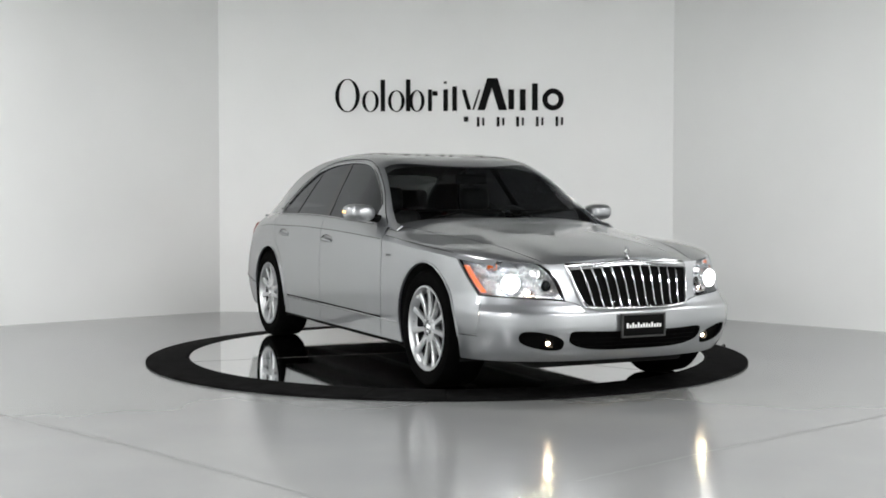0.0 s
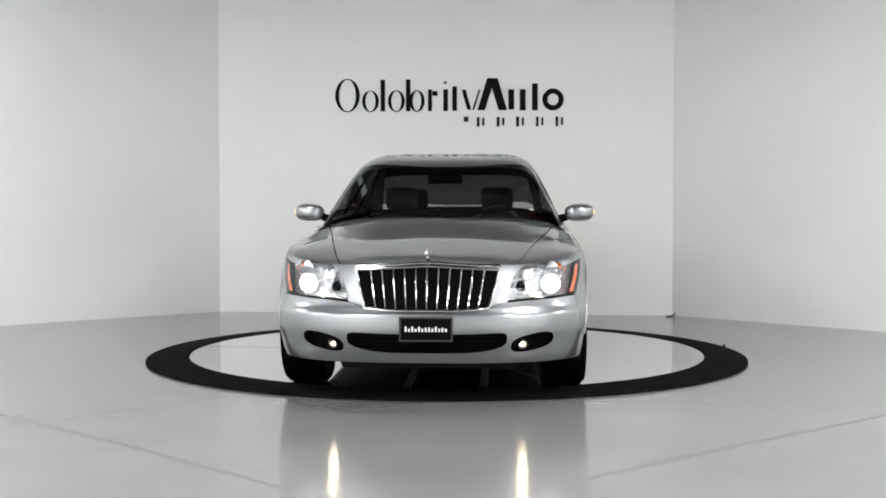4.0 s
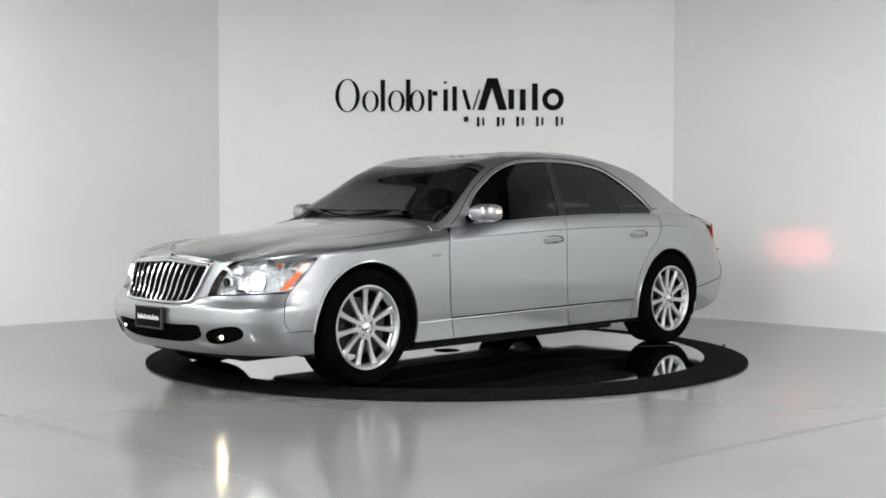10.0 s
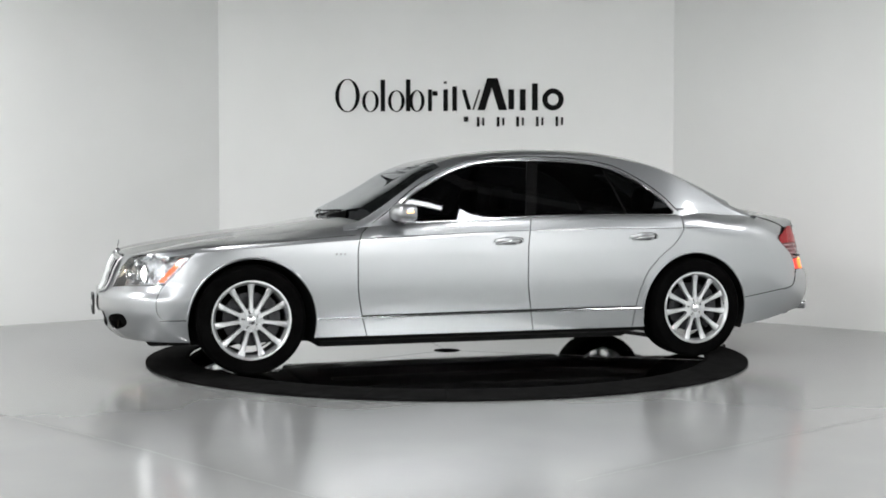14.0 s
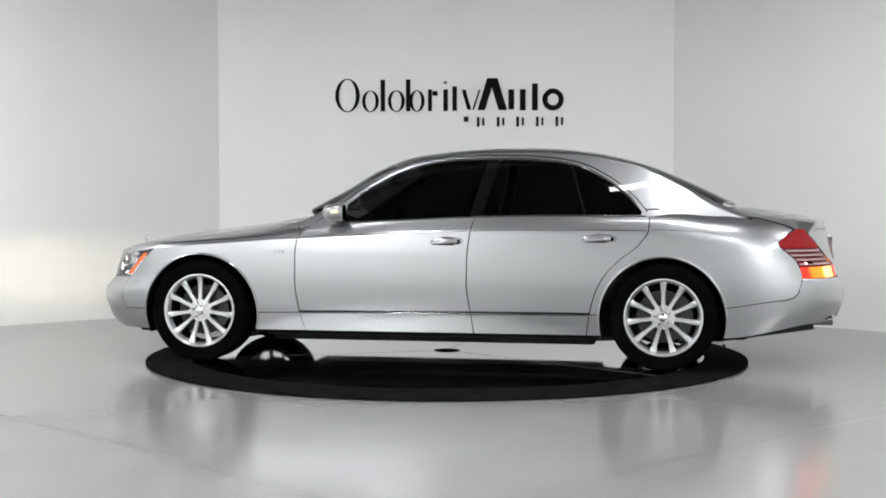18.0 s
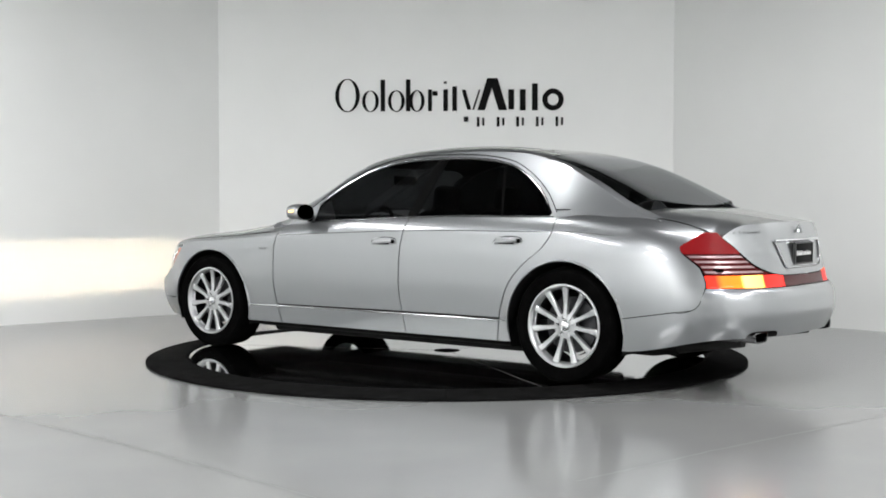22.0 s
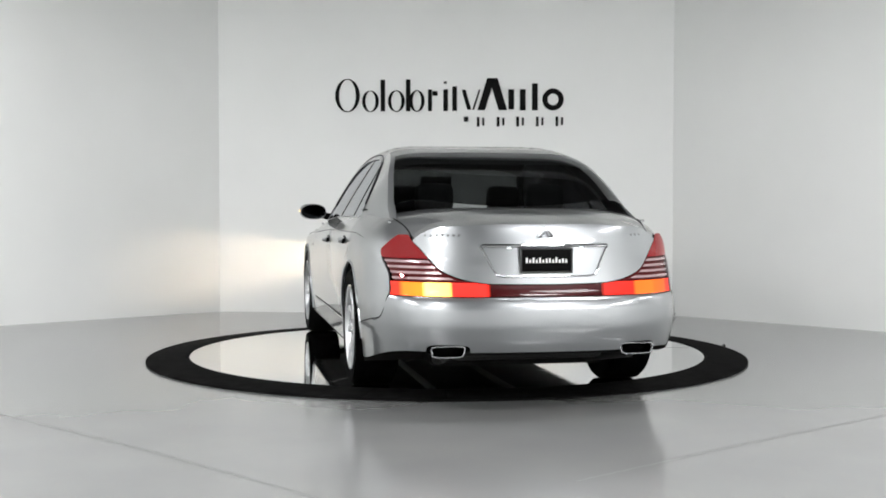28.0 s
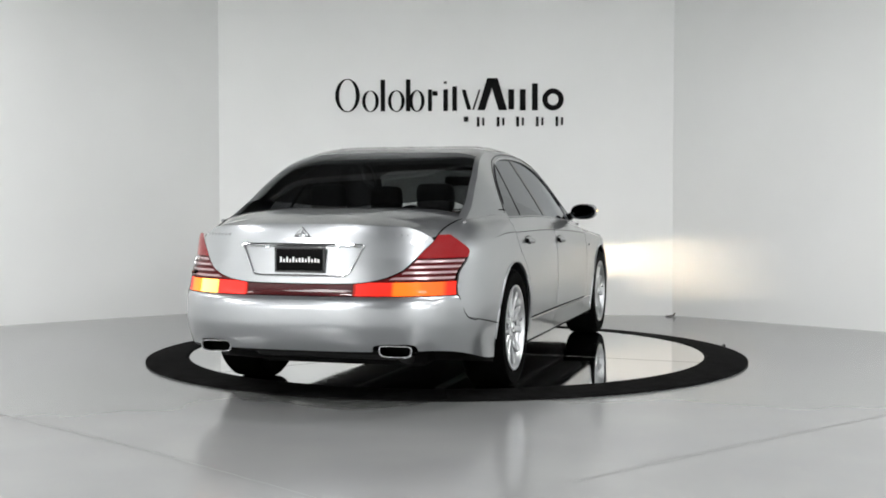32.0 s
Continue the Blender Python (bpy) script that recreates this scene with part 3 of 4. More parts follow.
bm = sheet(stern, steps(0, 0.75, 44), steps(0.69, 1.1, 44), 1, keep_lid_rear)
sheet(stern, steps(0, 0.75, 44), steps(0.69, 1.1, 44), -1, keep_lid_rear, 0, bm)
lid = part("trunk_lid", bm, PAINT, car)


def tail_at(y, z):
    """The x of the tail at a distance from the middle."""
    t = min(abs(y) / wide(-2.8, min(z, 0.86 + max(z - 0.86, 0) * 0.12)), 0.999)
    return XR(z) + tail_depth(z) * (1 - (1 - t**NR) ** (1 / NR))


def keep_lid_top(p):
    return max(abs(p.y) - YL(p.x) + 0.003, tail_at(p.y, p.z) - p.x, p.x - rg_low(p.y) + 0.02)


part("lid_top", sheet(lambda x, y: (x, y, top(x, y)), steps(-2.88, -2.0, 60), steps(-0.84, 0.84, 60), 1, keep_lid_top, 0.01), PAINT, lid)


def keep_tail(p):
    return max(p.x - REAR_EDGE(p.z) + 0.004, p.z - lid_edge(p.y) + 0.003, 0.655 - p.z, p.z - 1.004, (abs(p.y) - half(p.x, p.z) - 0.085) if p.z > 0.80 else -1)


def keep_rear_bumper(p):
    p = Vector((p.x, abs(p.y), p.z))
    wing = min(p.x - REAR_EDGE(p.z), p.z - (0.449 - (p.x + 2.135) * 0.16)) if p.z < 0.66 else 1
    low = 0.344 - 0.104 * bump1(p.x, -2.8, -2.1) - p.z
    return max(p.z - 0.65, wing, in_arch(p), low, 0.05 * oval(p.y, p.z, 0.55, 0.342, 0.116, 0.046, 4) if p.x < -2.6 else -1)


bm = sheet(stern, steps(0, 1.25, 112), steps(0.23, 0.66, 44), 1, keep_rear_bumper)
sheet(stern, steps(0, 1.25, 112), steps(0.23, 0.66, 44), -1, keep_rear_bumper, 0, bm)
part("rear_bumper", bm, PAINT, car)
# wheels


BRAKE = mat("brake_steel", (0.045, 0.045, 0.048), 0.45, 0.9)


def wheel(x, s):
    w = new("wheel")
    w.parent = car
    w.location = (x, 0.828 * s, 0.378)
    w.rotation_euler = (0, 0, 0 if s > 0 else math.pi)
    part("tyre", rings([(0.262, -0.12), (0.30, -0.135), (0.355, -0.135), (0.374, -0.115), (0.378, -0.07), (0.378, 0.07), (0.374, 0.115), (0.355, 0.137), (0.30, 0.14), (0.266, 0.128)], 96), TYRE, w)
    part("barrel", rings([(0.252, -0.12), (0.238, -0.05), (0.24, 0.085)], 64), BRAKE, w)
    part("rim", rings([(0.24, 0.085), (0.262, 0.122), (0.272, 0.13), (0.272, 0.136), (0.262, 0.137), (0.25, 0.126), (0.244, 0.10)], 96), ALLOY, w)
    for k in range(11):
        sp = bmesh.new()
        rows = []
        for r, hw, y0, th in ((0.05, 0.017, 0.118, 0.03), (0.09, 0.015, 0.112, 0.03), (0.15, 0.0155, 0.110, 0.026), (0.21, 0.019, 0.114, 0.022), (0.238, 0.023, 0.118, 0.02), (0.256, 0.028, 0.121, 0.018)):
            rows.append([sp.verts.new(c) for c in ((r, y0 - th, -hw), (r, y0 - 0.006, -hw), (r, y0, -hw * 0.7), (r, y0, hw * 0.7), (r, y0 - 0.006, hw), (r, y0 - th, hw))])
        for a, b in zip(rows, rows[1:]):
            for j in range(6):
                sp.faces.new((a[j], a[(j + 1) % 6], b[(j + 1) % 6], b[j]))
        o = part("spoke", sp, ALLOY, w)
        o.rotation_euler = (0, 2 * math.pi * (k + 0.25) / 11, 0)
    part("hub", rings([(0.0, 0.122), (0.03, 0.122), (0.034, 0.118), (0.036, 0.112), (0.078, 0.114), (0.084, 0.108), (0.084, 0.07), (0.0, 0.07)], 48), ALLOY, w)
    part("brake_disc", rings([(0.0, 0.02), (0.09, 0.02), (0.09, 0.035), (0.185, 0.035), (0.185, 0.01), (0.0, 0.01)], 64), BRAKE, w)
    for k in range(5):
        a = 2 * math.pi * (k + 0.1) / 5
        nut = rings([(0.0, 0.1155), (0.0115, 0.1155), (0.0125, 0.112)], 12)
        bmesh.ops.translate(nut, vec=(0.056 * math.cos(a), 0, 0.056 * math.sin(a)), verts=nut.verts)
        part("lug_nut", nut, DARK, w)
    part("hub_cap", rings([(0.0, 0.1265), (0.022, 0.1255), (0.028, 0.122)], 24), CHROME, w)
    cal = rings([(0.13, 0.0), (0.13, 0.06), (0.205, 0.06), (0.205, 0.0)], 40, close=True)
    bmesh.ops.delete(cal, geom=[v for v in cal.verts if v.co.x > -0.06], context="VERTS")
    part("caliper", cal, BRAKE, w)
    return w


for x, s in ((1.695, 1), (1.695, -1), (-1.695, 1), (-1.695, -1)):
    wheel(x, s)

# head lamps


def inset(fn, d):
    """The surface fn moved inwards by d along its normal."""
    def moved(u, v):
        p, e = Vector(fn(u, v)), 0.002
        n = (Vector(fn(u + e, v)) - Vector(fn(u - e, v))).cross(Vector(fn(u, v + e)) - Vector(fn(u, v - e))).normalized()
        if n.dot(p - Vector((0, 0, 0.6))) < 0:
            n = -n
        return tuple(p - n * d)
    return moved


def put(bm, x, y, z, rz=0.0, ry=0.0):
    bmesh.ops.transform(bm, matrix=pose(x, y, z, 0, ry, rz), verts=bm.verts)
    return bm


def arc_at(y, z):
    """The x of the front at a distance from the middle."""
    t = min(abs(y) / (0.98 * W0(z)), 0.999)
    return XF(z) - nose_depth(z) * (1 - (1 - t**NF) ** (1 / NF))


def keep_bowl(p):
    q = Vector((p.x + 0.03, p.y + 0.01, p.z))
    return keep_lamp(q)


def deep_nose(d):
    def fn(a, z):
        x, y, zz = nose(a, z)
        return (x - d * (1 - 0.6 * a), y - d * a * 0.8, zz)
    return fn


us, vs = steps(0.2, 1.0, 50), steps(0.59, 0.93, 30)
for s in both:
    lamp = part("head_lamp", sheet(deep_nose(0.085), steps(0.2, 1.0, 70), steps(0.59, 0.93, 50), s, lambda p: max(keep_lamp(Vector((p.x + 0.06, p.y + 0.02, p.z))), min(0.026 - abs(p.y - 0.622), 0.015 - abs(p.z - 0.635)))), LAMP_GREY, car, "clear head lamp with chrome bowls and a lit burner")
    part("lens", sheet(nose, us, vs, s, keep_lamp, 0.008), CLEAR, lamp)
    part("turn_signal", sheet(deep_nose(0.012), us, vs, s, lambda p: max(keep_lamp(p) + 0.012, -lamp_edge(p) - 0.056, 0.64 - p.z, p.z - 0.80)), AMBER, lamp, "amber side turn signal")
    for y, z, r, d in ((0.722, 0.694, 0.062, 0.015), (0.540, 0.682, 0.038, 0.02), (0.585, 0.752, 0.036, 0.03), (0.785, 0.792, 0.038, 0.03)):
        x = arc_at(y, z) - 0.03 - d
        bowl = part("bowl", put(rings([(r, 0.0), (r, 0.012), (r - 0.006, 0.014), (r - 0.009, 0.008), (r * 0.6, -0.02), (0.0, -0.03)], 32, "x"), x, y * s, z, 12 * s), CHROME, lamp)
        if y == 0.722:
            part("projector_lens", put(rings([(r * 0.86, 0.004), (r * 0.7, 0.016), (r * 0.4, 0.026), (0.0, 0.03)], 24, "x"), x, y * s, z, 12 * s), LENS_LIT, bowl)
        elif y == 0.540:
            part("projector_lens", put(rings([(r * 0.75, 0.0), (r * 0.6, 0.012), (0.0, 0.02)], 24, "x"), x, y * s, z, 12 * s), DARK_MIRROR, bowl)
        else:
            part("bulb", put(rings([(0.0, 0.010), (0.008, 0.008), (0.009, -0.01), (0.0, -0.012)], 16, "x"), x, y * s, z), AMBER if z > 0.78 else mat("lit_small_bulb", (1, 1, 1), 0.3, 0, 0, (1.0, 0.93, 0.88), 3.0), bowl)
    # the burner sits in a slot that cuts the beam off above
    y, z = 0.622, 0.642
    x = arc_at(y, z) - 0.036
    part("burner", boxed(x - 0.0742, x - 0.0738, s * y - 0.020, s * y + 0.020, z - 0.0026, z + 0.0006), BEAM_LIT, lamp)
    slot = bmesh.new()
    box(slot, x - 0.078, x, s * y - 0.026, s * y + 0.026, z + 0.0039, z + 0.006)
    box(slot, x - 0.078, x, s * y - 0.026, s * y + 0.026, z - 0.0162, z - 0.014)
    box(slot, x - 0.078, x - 0.0756, s * y - 0.026, s * y + 0.026, z - 0.014, z + 0.0039)
    part("cut_off_shield", slot, DARK, lamp)

# grille
GY_TOP, GY_LOW, GZ_TOP, GZ_LOW = 0.425, 0.352, 0.797, 0.558


def grille_point(y, z, d):
    return (arc_at(y, z) + d, y, z)


def grille_side(v):
    return GY_LOW + (GY_TOP - GY_LOW) * (v ** 0.8)


ring = []
for i in range(13):
    t = i / 12
    y = -GY_LOW + 2 * GY_LOW * t
    ring.append(grille_point(y, GZ_LOW - 0.008 + 0.014 * (2 * t - 1) ** 4, 0.012))
for i in range(1, 9):
    v = i / 9
    ring.append(grille_point(grille_side(v), GZ_LOW + (GZ_TOP - GZ_LOW) * v, 0.012))
for i in range(17):
    t = i / 16
    y = GY_TOP * (1 - 2 * t)
    ring.append(grille_point(y, GZ_TOP + 0.026 * (1 - abs(y) / GY_TOP), 0.008))
for i in range(1, 10):
    v = 1 - i / 9
    ring.append(grille_point(-grille_side(v), GZ_LOW + (GZ_TOP - GZ_LOW) * v, 0.012))
grille = part("grille", sheet(lambda u, v: grille_point(u * grille_side(v), GZ_LOW + (GZ_TOP - GZ_LOW + 0.02) * v, 0.0015), steps(-1, 1, 20), steps(0, 1, 8)), DARK, car, "chrome radiator grille with black slots")
part("grille_surround", tube(ring, 0.0115, 10), GRILLE, grille)
part("grille_crown", tube([grille_point(GY_TOP * t * 0.97, GZ_TOP - 0.012 + 0.022 * (1 - abs(t)), 0.016) for t in steps(-1, 1, 16)], 0.011, 8), GRILLE, grille)
for i in range(11):
    k = -1 + 2 * (i + 1) / 12
    pts = [grille_point(k * (GY_LOW + 0.004 + 0.048 * v), GZ_LOW + (GZ_TOP - GZ_LOW) * v, 0.014 + 0.006 * math.sin(math.pi * v)) for v in steps(0.01, 0.99, 8)]
    part("grille_bar", tube(pts, 0.0052, 8), GRILLE, grille)
OX = 2.53
OZ = top(OX, 0)
orn = part("hood_ornament", tube([(OX, 0, OZ), (OX - 0.002, 0, OZ + 0.016), (OX - 0.004, 0, OZ + 0.028)], 0.004, 8), GRILLE, car, "small chrome ring ornament standing on the hood")
part("ring", tube([(OX - 0.006 - 0.005 * math.sin(a), 0.019 * math.cos(a), OZ + 0.048 + 0.022 * math.sin(a)) for a in steps(0, 2 * math.pi, 24)], 0.0032, 6), BADGE, orn)
part("peak", tube([(OX - 0.006, -0.013, OZ + 0.037), (OX - 0.009, 0, OZ + 0.064), (OX - 0.006, 0.013, OZ + 0.037)], 0.0032, 6), GRILLE, orn)
part("foot", put(rings([(0.0, 0.012), (0.012, 0.01), (0.018, 0.0), (0.0, 0.0)], 20, "z"), OX, 0, OZ), CHROME, orn)

# lower openings of the front bumper
inlet = part("air_intake", sheet(deep_nose(0.05), steps(0, 0.62, 30), steps(0.28, 0.44, 10), 1), DARK, car)
part("mesh_wall", sheet(deep_nose(0.05), steps(0, 0.62, 30), steps(0.28, 0.44, 10), -1), DARK, inlet)
for k in range(4):
    z = 0.322 + 0.026 * k
    part("intake_slat", tube([(arc_at(y, z) - 0.03, y, z) for y in steps(-0.45, 0.45, 20)], 0.004, 6), DARK, inlet)
for s in both:
    for fn, sel in ((fog_hole, "fog_recess"),):
        rec = part(sel, sheet(deep_nose(0.055), steps(0.25, 0.85, 30), steps(0.29, 0.44, 12), s, lambda p: -fog_hole(Vector((p.x, p.y - 0.01, p.z))) - 0.06), DARK, car)
    y, z = 0.555, 0.352
    x = arc_at(y, z) - 0.045
    fog = part("fog_lamp", put(rings([(0.032, 0.0), (0.032, 0.01), (0.028, 0.012), (0.024, 0.002), (0.016, -0.014), (0.0, -0.016)], 32, "x"), x, y * s, z, 6 * s), DARK, car, "round lit fog lamp in the bumper")
    part("fog_burner", put(rings([(0.0125, 0.0), (0.010, 0.008), (0.0, 0.012)], 16, "x"), x - 0.008, y * s, z, 6 * s), FOG, fog)
    # side marker groove
    part("bumper_seam", tube([(x_, half(x_, 0.385) - 0.002, 0.385) for x_ in steps(2.13, 2.30, 6)], 0.003, 5) if s > 0 else tube([(x_, -half(x_, 0.385) + 0.002, 0.385) for x_ in steps(2.13, 2.30, 6)], 0.003, 5), DARK, car)


def word_bars(parent, x, y0, z0, width, height, heights, face, mat_, x_at=None):
    """Print that stays plain strokes: one stroke for each character."""
    n = len(heights)
    for i, h in enumerate(heights):
        w = width / n
        if callable(x_at):
            x = x_at(y0 + face * (i + 0.5) * w)
        ya = y0 + face * (i + 0.2) * w
        yb = y0 + face * (i + 0.78) * w
        part("print_bar", boxed(min(x, x + 0.002), max(x, x + 0.002), min(ya, yb), max(ya, yb), z0, z0 + height * h), mat_, parent)


def plate_holder(name, x, face, z0, z1, half_y):
    base = part(name, boxed(x - 0.006, x + 0.006, -half_y, half_y, z0, z1, 0.004), PLATE, car, "black dealer plate with white print")
    fr = bmesh.new()
    xa, xb = x - 0.009, x + 0.009
    box(fr, xa, xb, -half_y - 0.006, half_y + 0.006, z1 - 0.004, z1 + 0.006)
    box(fr, xa, xb, -half_y - 0.006, half_y + 0.006, z0 - 0.006, z0 + 0.004)
    box(fr, xa, xb, half_y - 0.004, half_y + 0.006, z0 + 0.004, z1 - 0.004)
    box(fr, xa, xb, -half_y - 0.006, -half_y + 0.004, z0 + 0.004, z1 - 0.004)
    part("plate_frame", fr, mat("plate_frame_grey", (0.02, 0.02, 0.02), 0.35), base)
    word_bars(base, x + face * 0.0075, -face * 0.125 * (half_y / 0.148), (z0 + z1) / 2 - 0.014, 0.25 * half_y / 0.148, 0.030, (1.0, 0.62, 1.0, 0.62, 1.0, 0.62, 0.8, 0.85, 0.62, 1.0, 0.62, 0.8, 0.62), face, WHITE)
    return base


plate_holder("front_plate", 2.706, 1, 0.385, 0.515, 0.148)
plate_holder("rear_plate", -2.917, -1, 0.788, 0.918, 0.146)

# tail lamps
us, vs = steps(0, 1.0, 90), steps(0.64, 1.05, 60)


def hole(p):
    return min(0.013 - abs(p.y - 0.779), 0.0075 - abs(p.z - 0.7615))


for s in both:
    lamp = part("tail_lamp", sheet(stern, us, vs, s, lambda p: max(keep_tail(p), 0.862 - p.z)), RED, car, "red tail lamp with clear stripes and a lit lower band")
    part("lamp_core", sheet(inset(stern, 0.012), us, vs, s, lambda p: max(keep_tail(p), p.z - 0.866, 0.732 - p.z, hole(p) if s > 0 else -1)), mat("dark_red_core", (0.07, 0.003, 0.004), 0.4, spec=0.1), lamp)
    for k in range(4):
        z = 0.752 + 0.031 * k
        part("lamp_stripe", sheet(inset(stern, 0.002), us, steps(z - 0.0068, z + 0.0068, 3), s, lambda p: keep_tail(p) + 0.012, 0.006), mat("clear_stripe", (0.36, 0.23, 0.24), 0.25, 0.3, 0.4), lamp)
    part("lamp_back", sheet(inset(stern, 0.028), us, vs, s, lambda p: max(keep_tail(p) + 0.014, hole(p) + 0.006 if s > 0 else -1)), DARK, lamp)
    # a red burner in a short tunnel throws the spot behind the car
    tun = bmesh.new()
    m = pose(-2.665, 0.775 * s, 0.7615, 0, 1.2, 180 - 4 * s) @ Matrix.Scale(0.5, 4)
    for b4 in ((0.0, 0.10, -0.022, 0.022, 0.0125, 0.0145), (0.0, 0.10, -0.022, 0.022, -0.0145, -0.0125), (0.0, 0.10, 0.022, 0.024, -0.0145, 0.0145), (0.0, 0.10, -0.024, -0.022, -0.0145, 0.0145)):
        box(tun, *b4, 0, m)
    box(tun, -0.004, -0.002, -0.024, 0.024, -0.0145, 0.0145, 0, m)
    if s > 0:
        part("burner_tunnel", tun, DARK, lamp)
        part("red_burner", box(bmesh.new(), 0.0, 0.0005, -0.011, 0.011, -0.006, 0.006, 0, m), RED_BEAM, lamp)
    for y0, y1 in ((0.32, 0.975),):
        part("lit_band", sheet(stern, us, steps(0.655, 0.735, 24), s, lambda p: max(keep_tail(p), p.z - 0.730, p.y - y1, y0 - p.y)), BAND_HOT if s > 0 else BAND_WARM, lamp, "lit band")
band = part("light_band", sheet(stern, steps(0, 0.4, 24), steps(0.655, 0.735, 8), 1, lambda p: max(keep_tail(p), p.y - 0.318)), mat("dark_red_band", (0.045, 0.001, 0.002), 0.3, 0, 0.4, spec=0.1), car, "unlit dark red band between the tail lamps")
part("light_band_half", sheet(stern, steps(0, 0.4, 24), steps(0.655, 0.735, 8), -1, lambda p: max(keep_tail(p), p.y - 0.318)), bpy.data.materials["dark_red_band"], band)

# boot details
GL = [(0.372, 0.932), (0.356, 0.910), (0.300, 0.795), (0.280, 0.771), (0.24, 0.766)]
loop = [(y, z) for y, z in GL] + [(-y, z) for y, z in reversed(GL)]
loop = [(y, z) for y, z in loop] + [loop[0]]
pts = []
for (ya, za), (yb, zb) in zip(loop, loop[1:]):
    n = 14 if abs(ya - yb) > 0.2 else 4
    pts += [(tail_at(ya + (yb - ya) * i / n, za + (zb - za) * i / n) - 0.006, ya + (yb - ya) * i / n, za + (zb - za) * i / n) for i in range(n)]
pts.append(pts[0])
part("plate_recess_trim", tube(pts, 0.006, 8), GRILLE, lid)
part("plate_light_bar", tube([(tail_at(y, 0.937) - 0.010, y, 0.937) for y in steps(-0.362, 0.362, 24)], 0.010, 8), CHROME, lid)
for y in (0.21, -0.21):
    part("plate_lamp", boxed(tail_at(y, 0.92) - 0.012, tail_at(y, 0.92) - 0.004, y - 0.012, y + 0.012, 0.920, 0.925, 0.002), mat("lit_plate_lamp", (1, 1, 1), 0.3, 0, 0, (0.92, 0.97, 1.0), 1.2), lid)
part("lid_emblem", tube([(tail_at(0, 1.0) - 0.012 + 0.02 * (z_ - 1.0), y_, z_) for y_, z_ in ((-0.045, 0.985), (0.0, 1.04), (0.045, 0.985), (0.02, 0.985), (0, 1.012), (-0.02, 0.985), (-0.045, 0.985))], 0.0045, 6), CHROME, lid, "small chrome emblem")
word_bars(lid, 0, 0.665, 0.985, 0.2, 0.014, (0.9, 1, 0.9, 1, 0.9, 0.9, 1), -1, BADGE, lambda y: tail_at(y, 0.995) - 0.003)
word_bars(lid, 0, -0.52, 0.985, 0.085, 0.014, (0.9, 1, 0.9), -1, BADGE, lambda y: tail_at(y, 0.995) - 0.003)

# exhaust tips
for s in both:
    tip = bmesh.new()
    rows = []
    for x, k in ((-2.62, 0.96), (-2.863, 0.96), (-2.87, 1.0), (-2.87, 0.9), (-2.84, 0.88), (-2.72, 0.88)):
        row = []
        for i in range(28):
            a = 2 * math.pi * i / 28
            c, d = math.cos(a), math.sin(a)
            yy = 0.098 * math.copysign(abs(c) ** 0.35, c) * (1 + 0.10 * d)
            zz = 0.034 * math.copysign(abs(d) ** 0.5, d)
            row.append(tip.verts.new((x, s * 0.55 + yy * k, 0.344 + zz * (k if k > 0.9 else k * 0.9))))
        rows.append(row)
    for a, b in zip(rows, rows[1:]):
        for i in range(28):
            tip.faces.new((a[i], a[(i + 1) % 28], b[(i + 1) % 28], b[i]))
    ex = part("exhaust_tip", tip, mat("dark_chrome", (0.28, 0.28, 0.29), 0.15, 1.0), car, "flattened chrome exhaust tip")
    part("dark_core", boxed(-2.77, -2.76, s * 0.55 - 0.085, s * 0.55 + 0.085, 0.316, 0.372), DARK, ex)
part("rear_apron", boxed(-2.76, -2.4, -0.66, 0.66, 0.33, 0.40, 0.02), DARK, car)

# wheel houses, floor and side lining
for cx, cz in ARCH:
    for s in both:
        h = bmesh.new()
        rows = []
        for y in (0.952, 0.93, 0.55):
            rows.append([h.verts.new((cx + 0.442 * math.cos(a), s * (min(y, half(cx + 0.442 * math.cos(a), max(0.3, cz + 0.442 * math.sin(a))) - 0.012) if y > 0.6 else y), cz + 0.442 * math.sin(a))) for a in steps(-0.35, math.pi + 0.35, 36)])
        for a, b in zip(rows, rows[1:]):
            for i in range(36):
                h.faces.new((a[i], a[i + 1], b[i + 1], b[i]))
        h.faces.new(rows[-1])
        part("wheel_house", h, UNDER, car)
ub = part("underbody", boxed(-1.24, 1.22, -0.89, 0.89, 0.205, 0.36, 0.03), UNDER, car)
part("floor_pan", boxed(-1.22, 1.20, -0.72, 0.72, 0.15, 0.30, 0.03), UNDER, ub)
part("front_tray", boxed(1.18, 2.36, -0.54, 0.54, 0.175, 0.5, 0.03), UNDER, ub)
part("rear_tray", boxed(-2.30, -1.2, -0.54, 0.54, 0.185, 0.5, 0.03), UNDER, ub)
part("tail_tray", boxed(-2.72, -2.28, -0.54, 0.54, 0.30, 0.5, 0.02), UNDER, ub)
part("bay_wall", boxed(1.1, 2.30, -0.535, 0.535, 0.45, 0.80), UNDER, ub)
part("boot_wall", boxed(-2.70, -1.7, -0.535, 0.535, 0.45, 0.92), UNDER, ub)
for y in (0.3, -0.25):
    part("exhaust_pipe", tube([(1.0, y, 0.165), (-1.0, y, 0.16), (-1.5, y * 1.3, 0.19), (-2.1, y * 1.6, 0.20), (-2.75, 0.55 if y > 0 else -0.55, 0.31)], 0.035, 10), mat("dull_steel", (0.02, 0.02, 0.02), 0.6, 0.5), ub)
part("silencer", boxed(-2.55, -2.05, -0.46, 0.46, 0.25, 0.34, 0.04), bpy.data.materials["dull_steel"], ub)
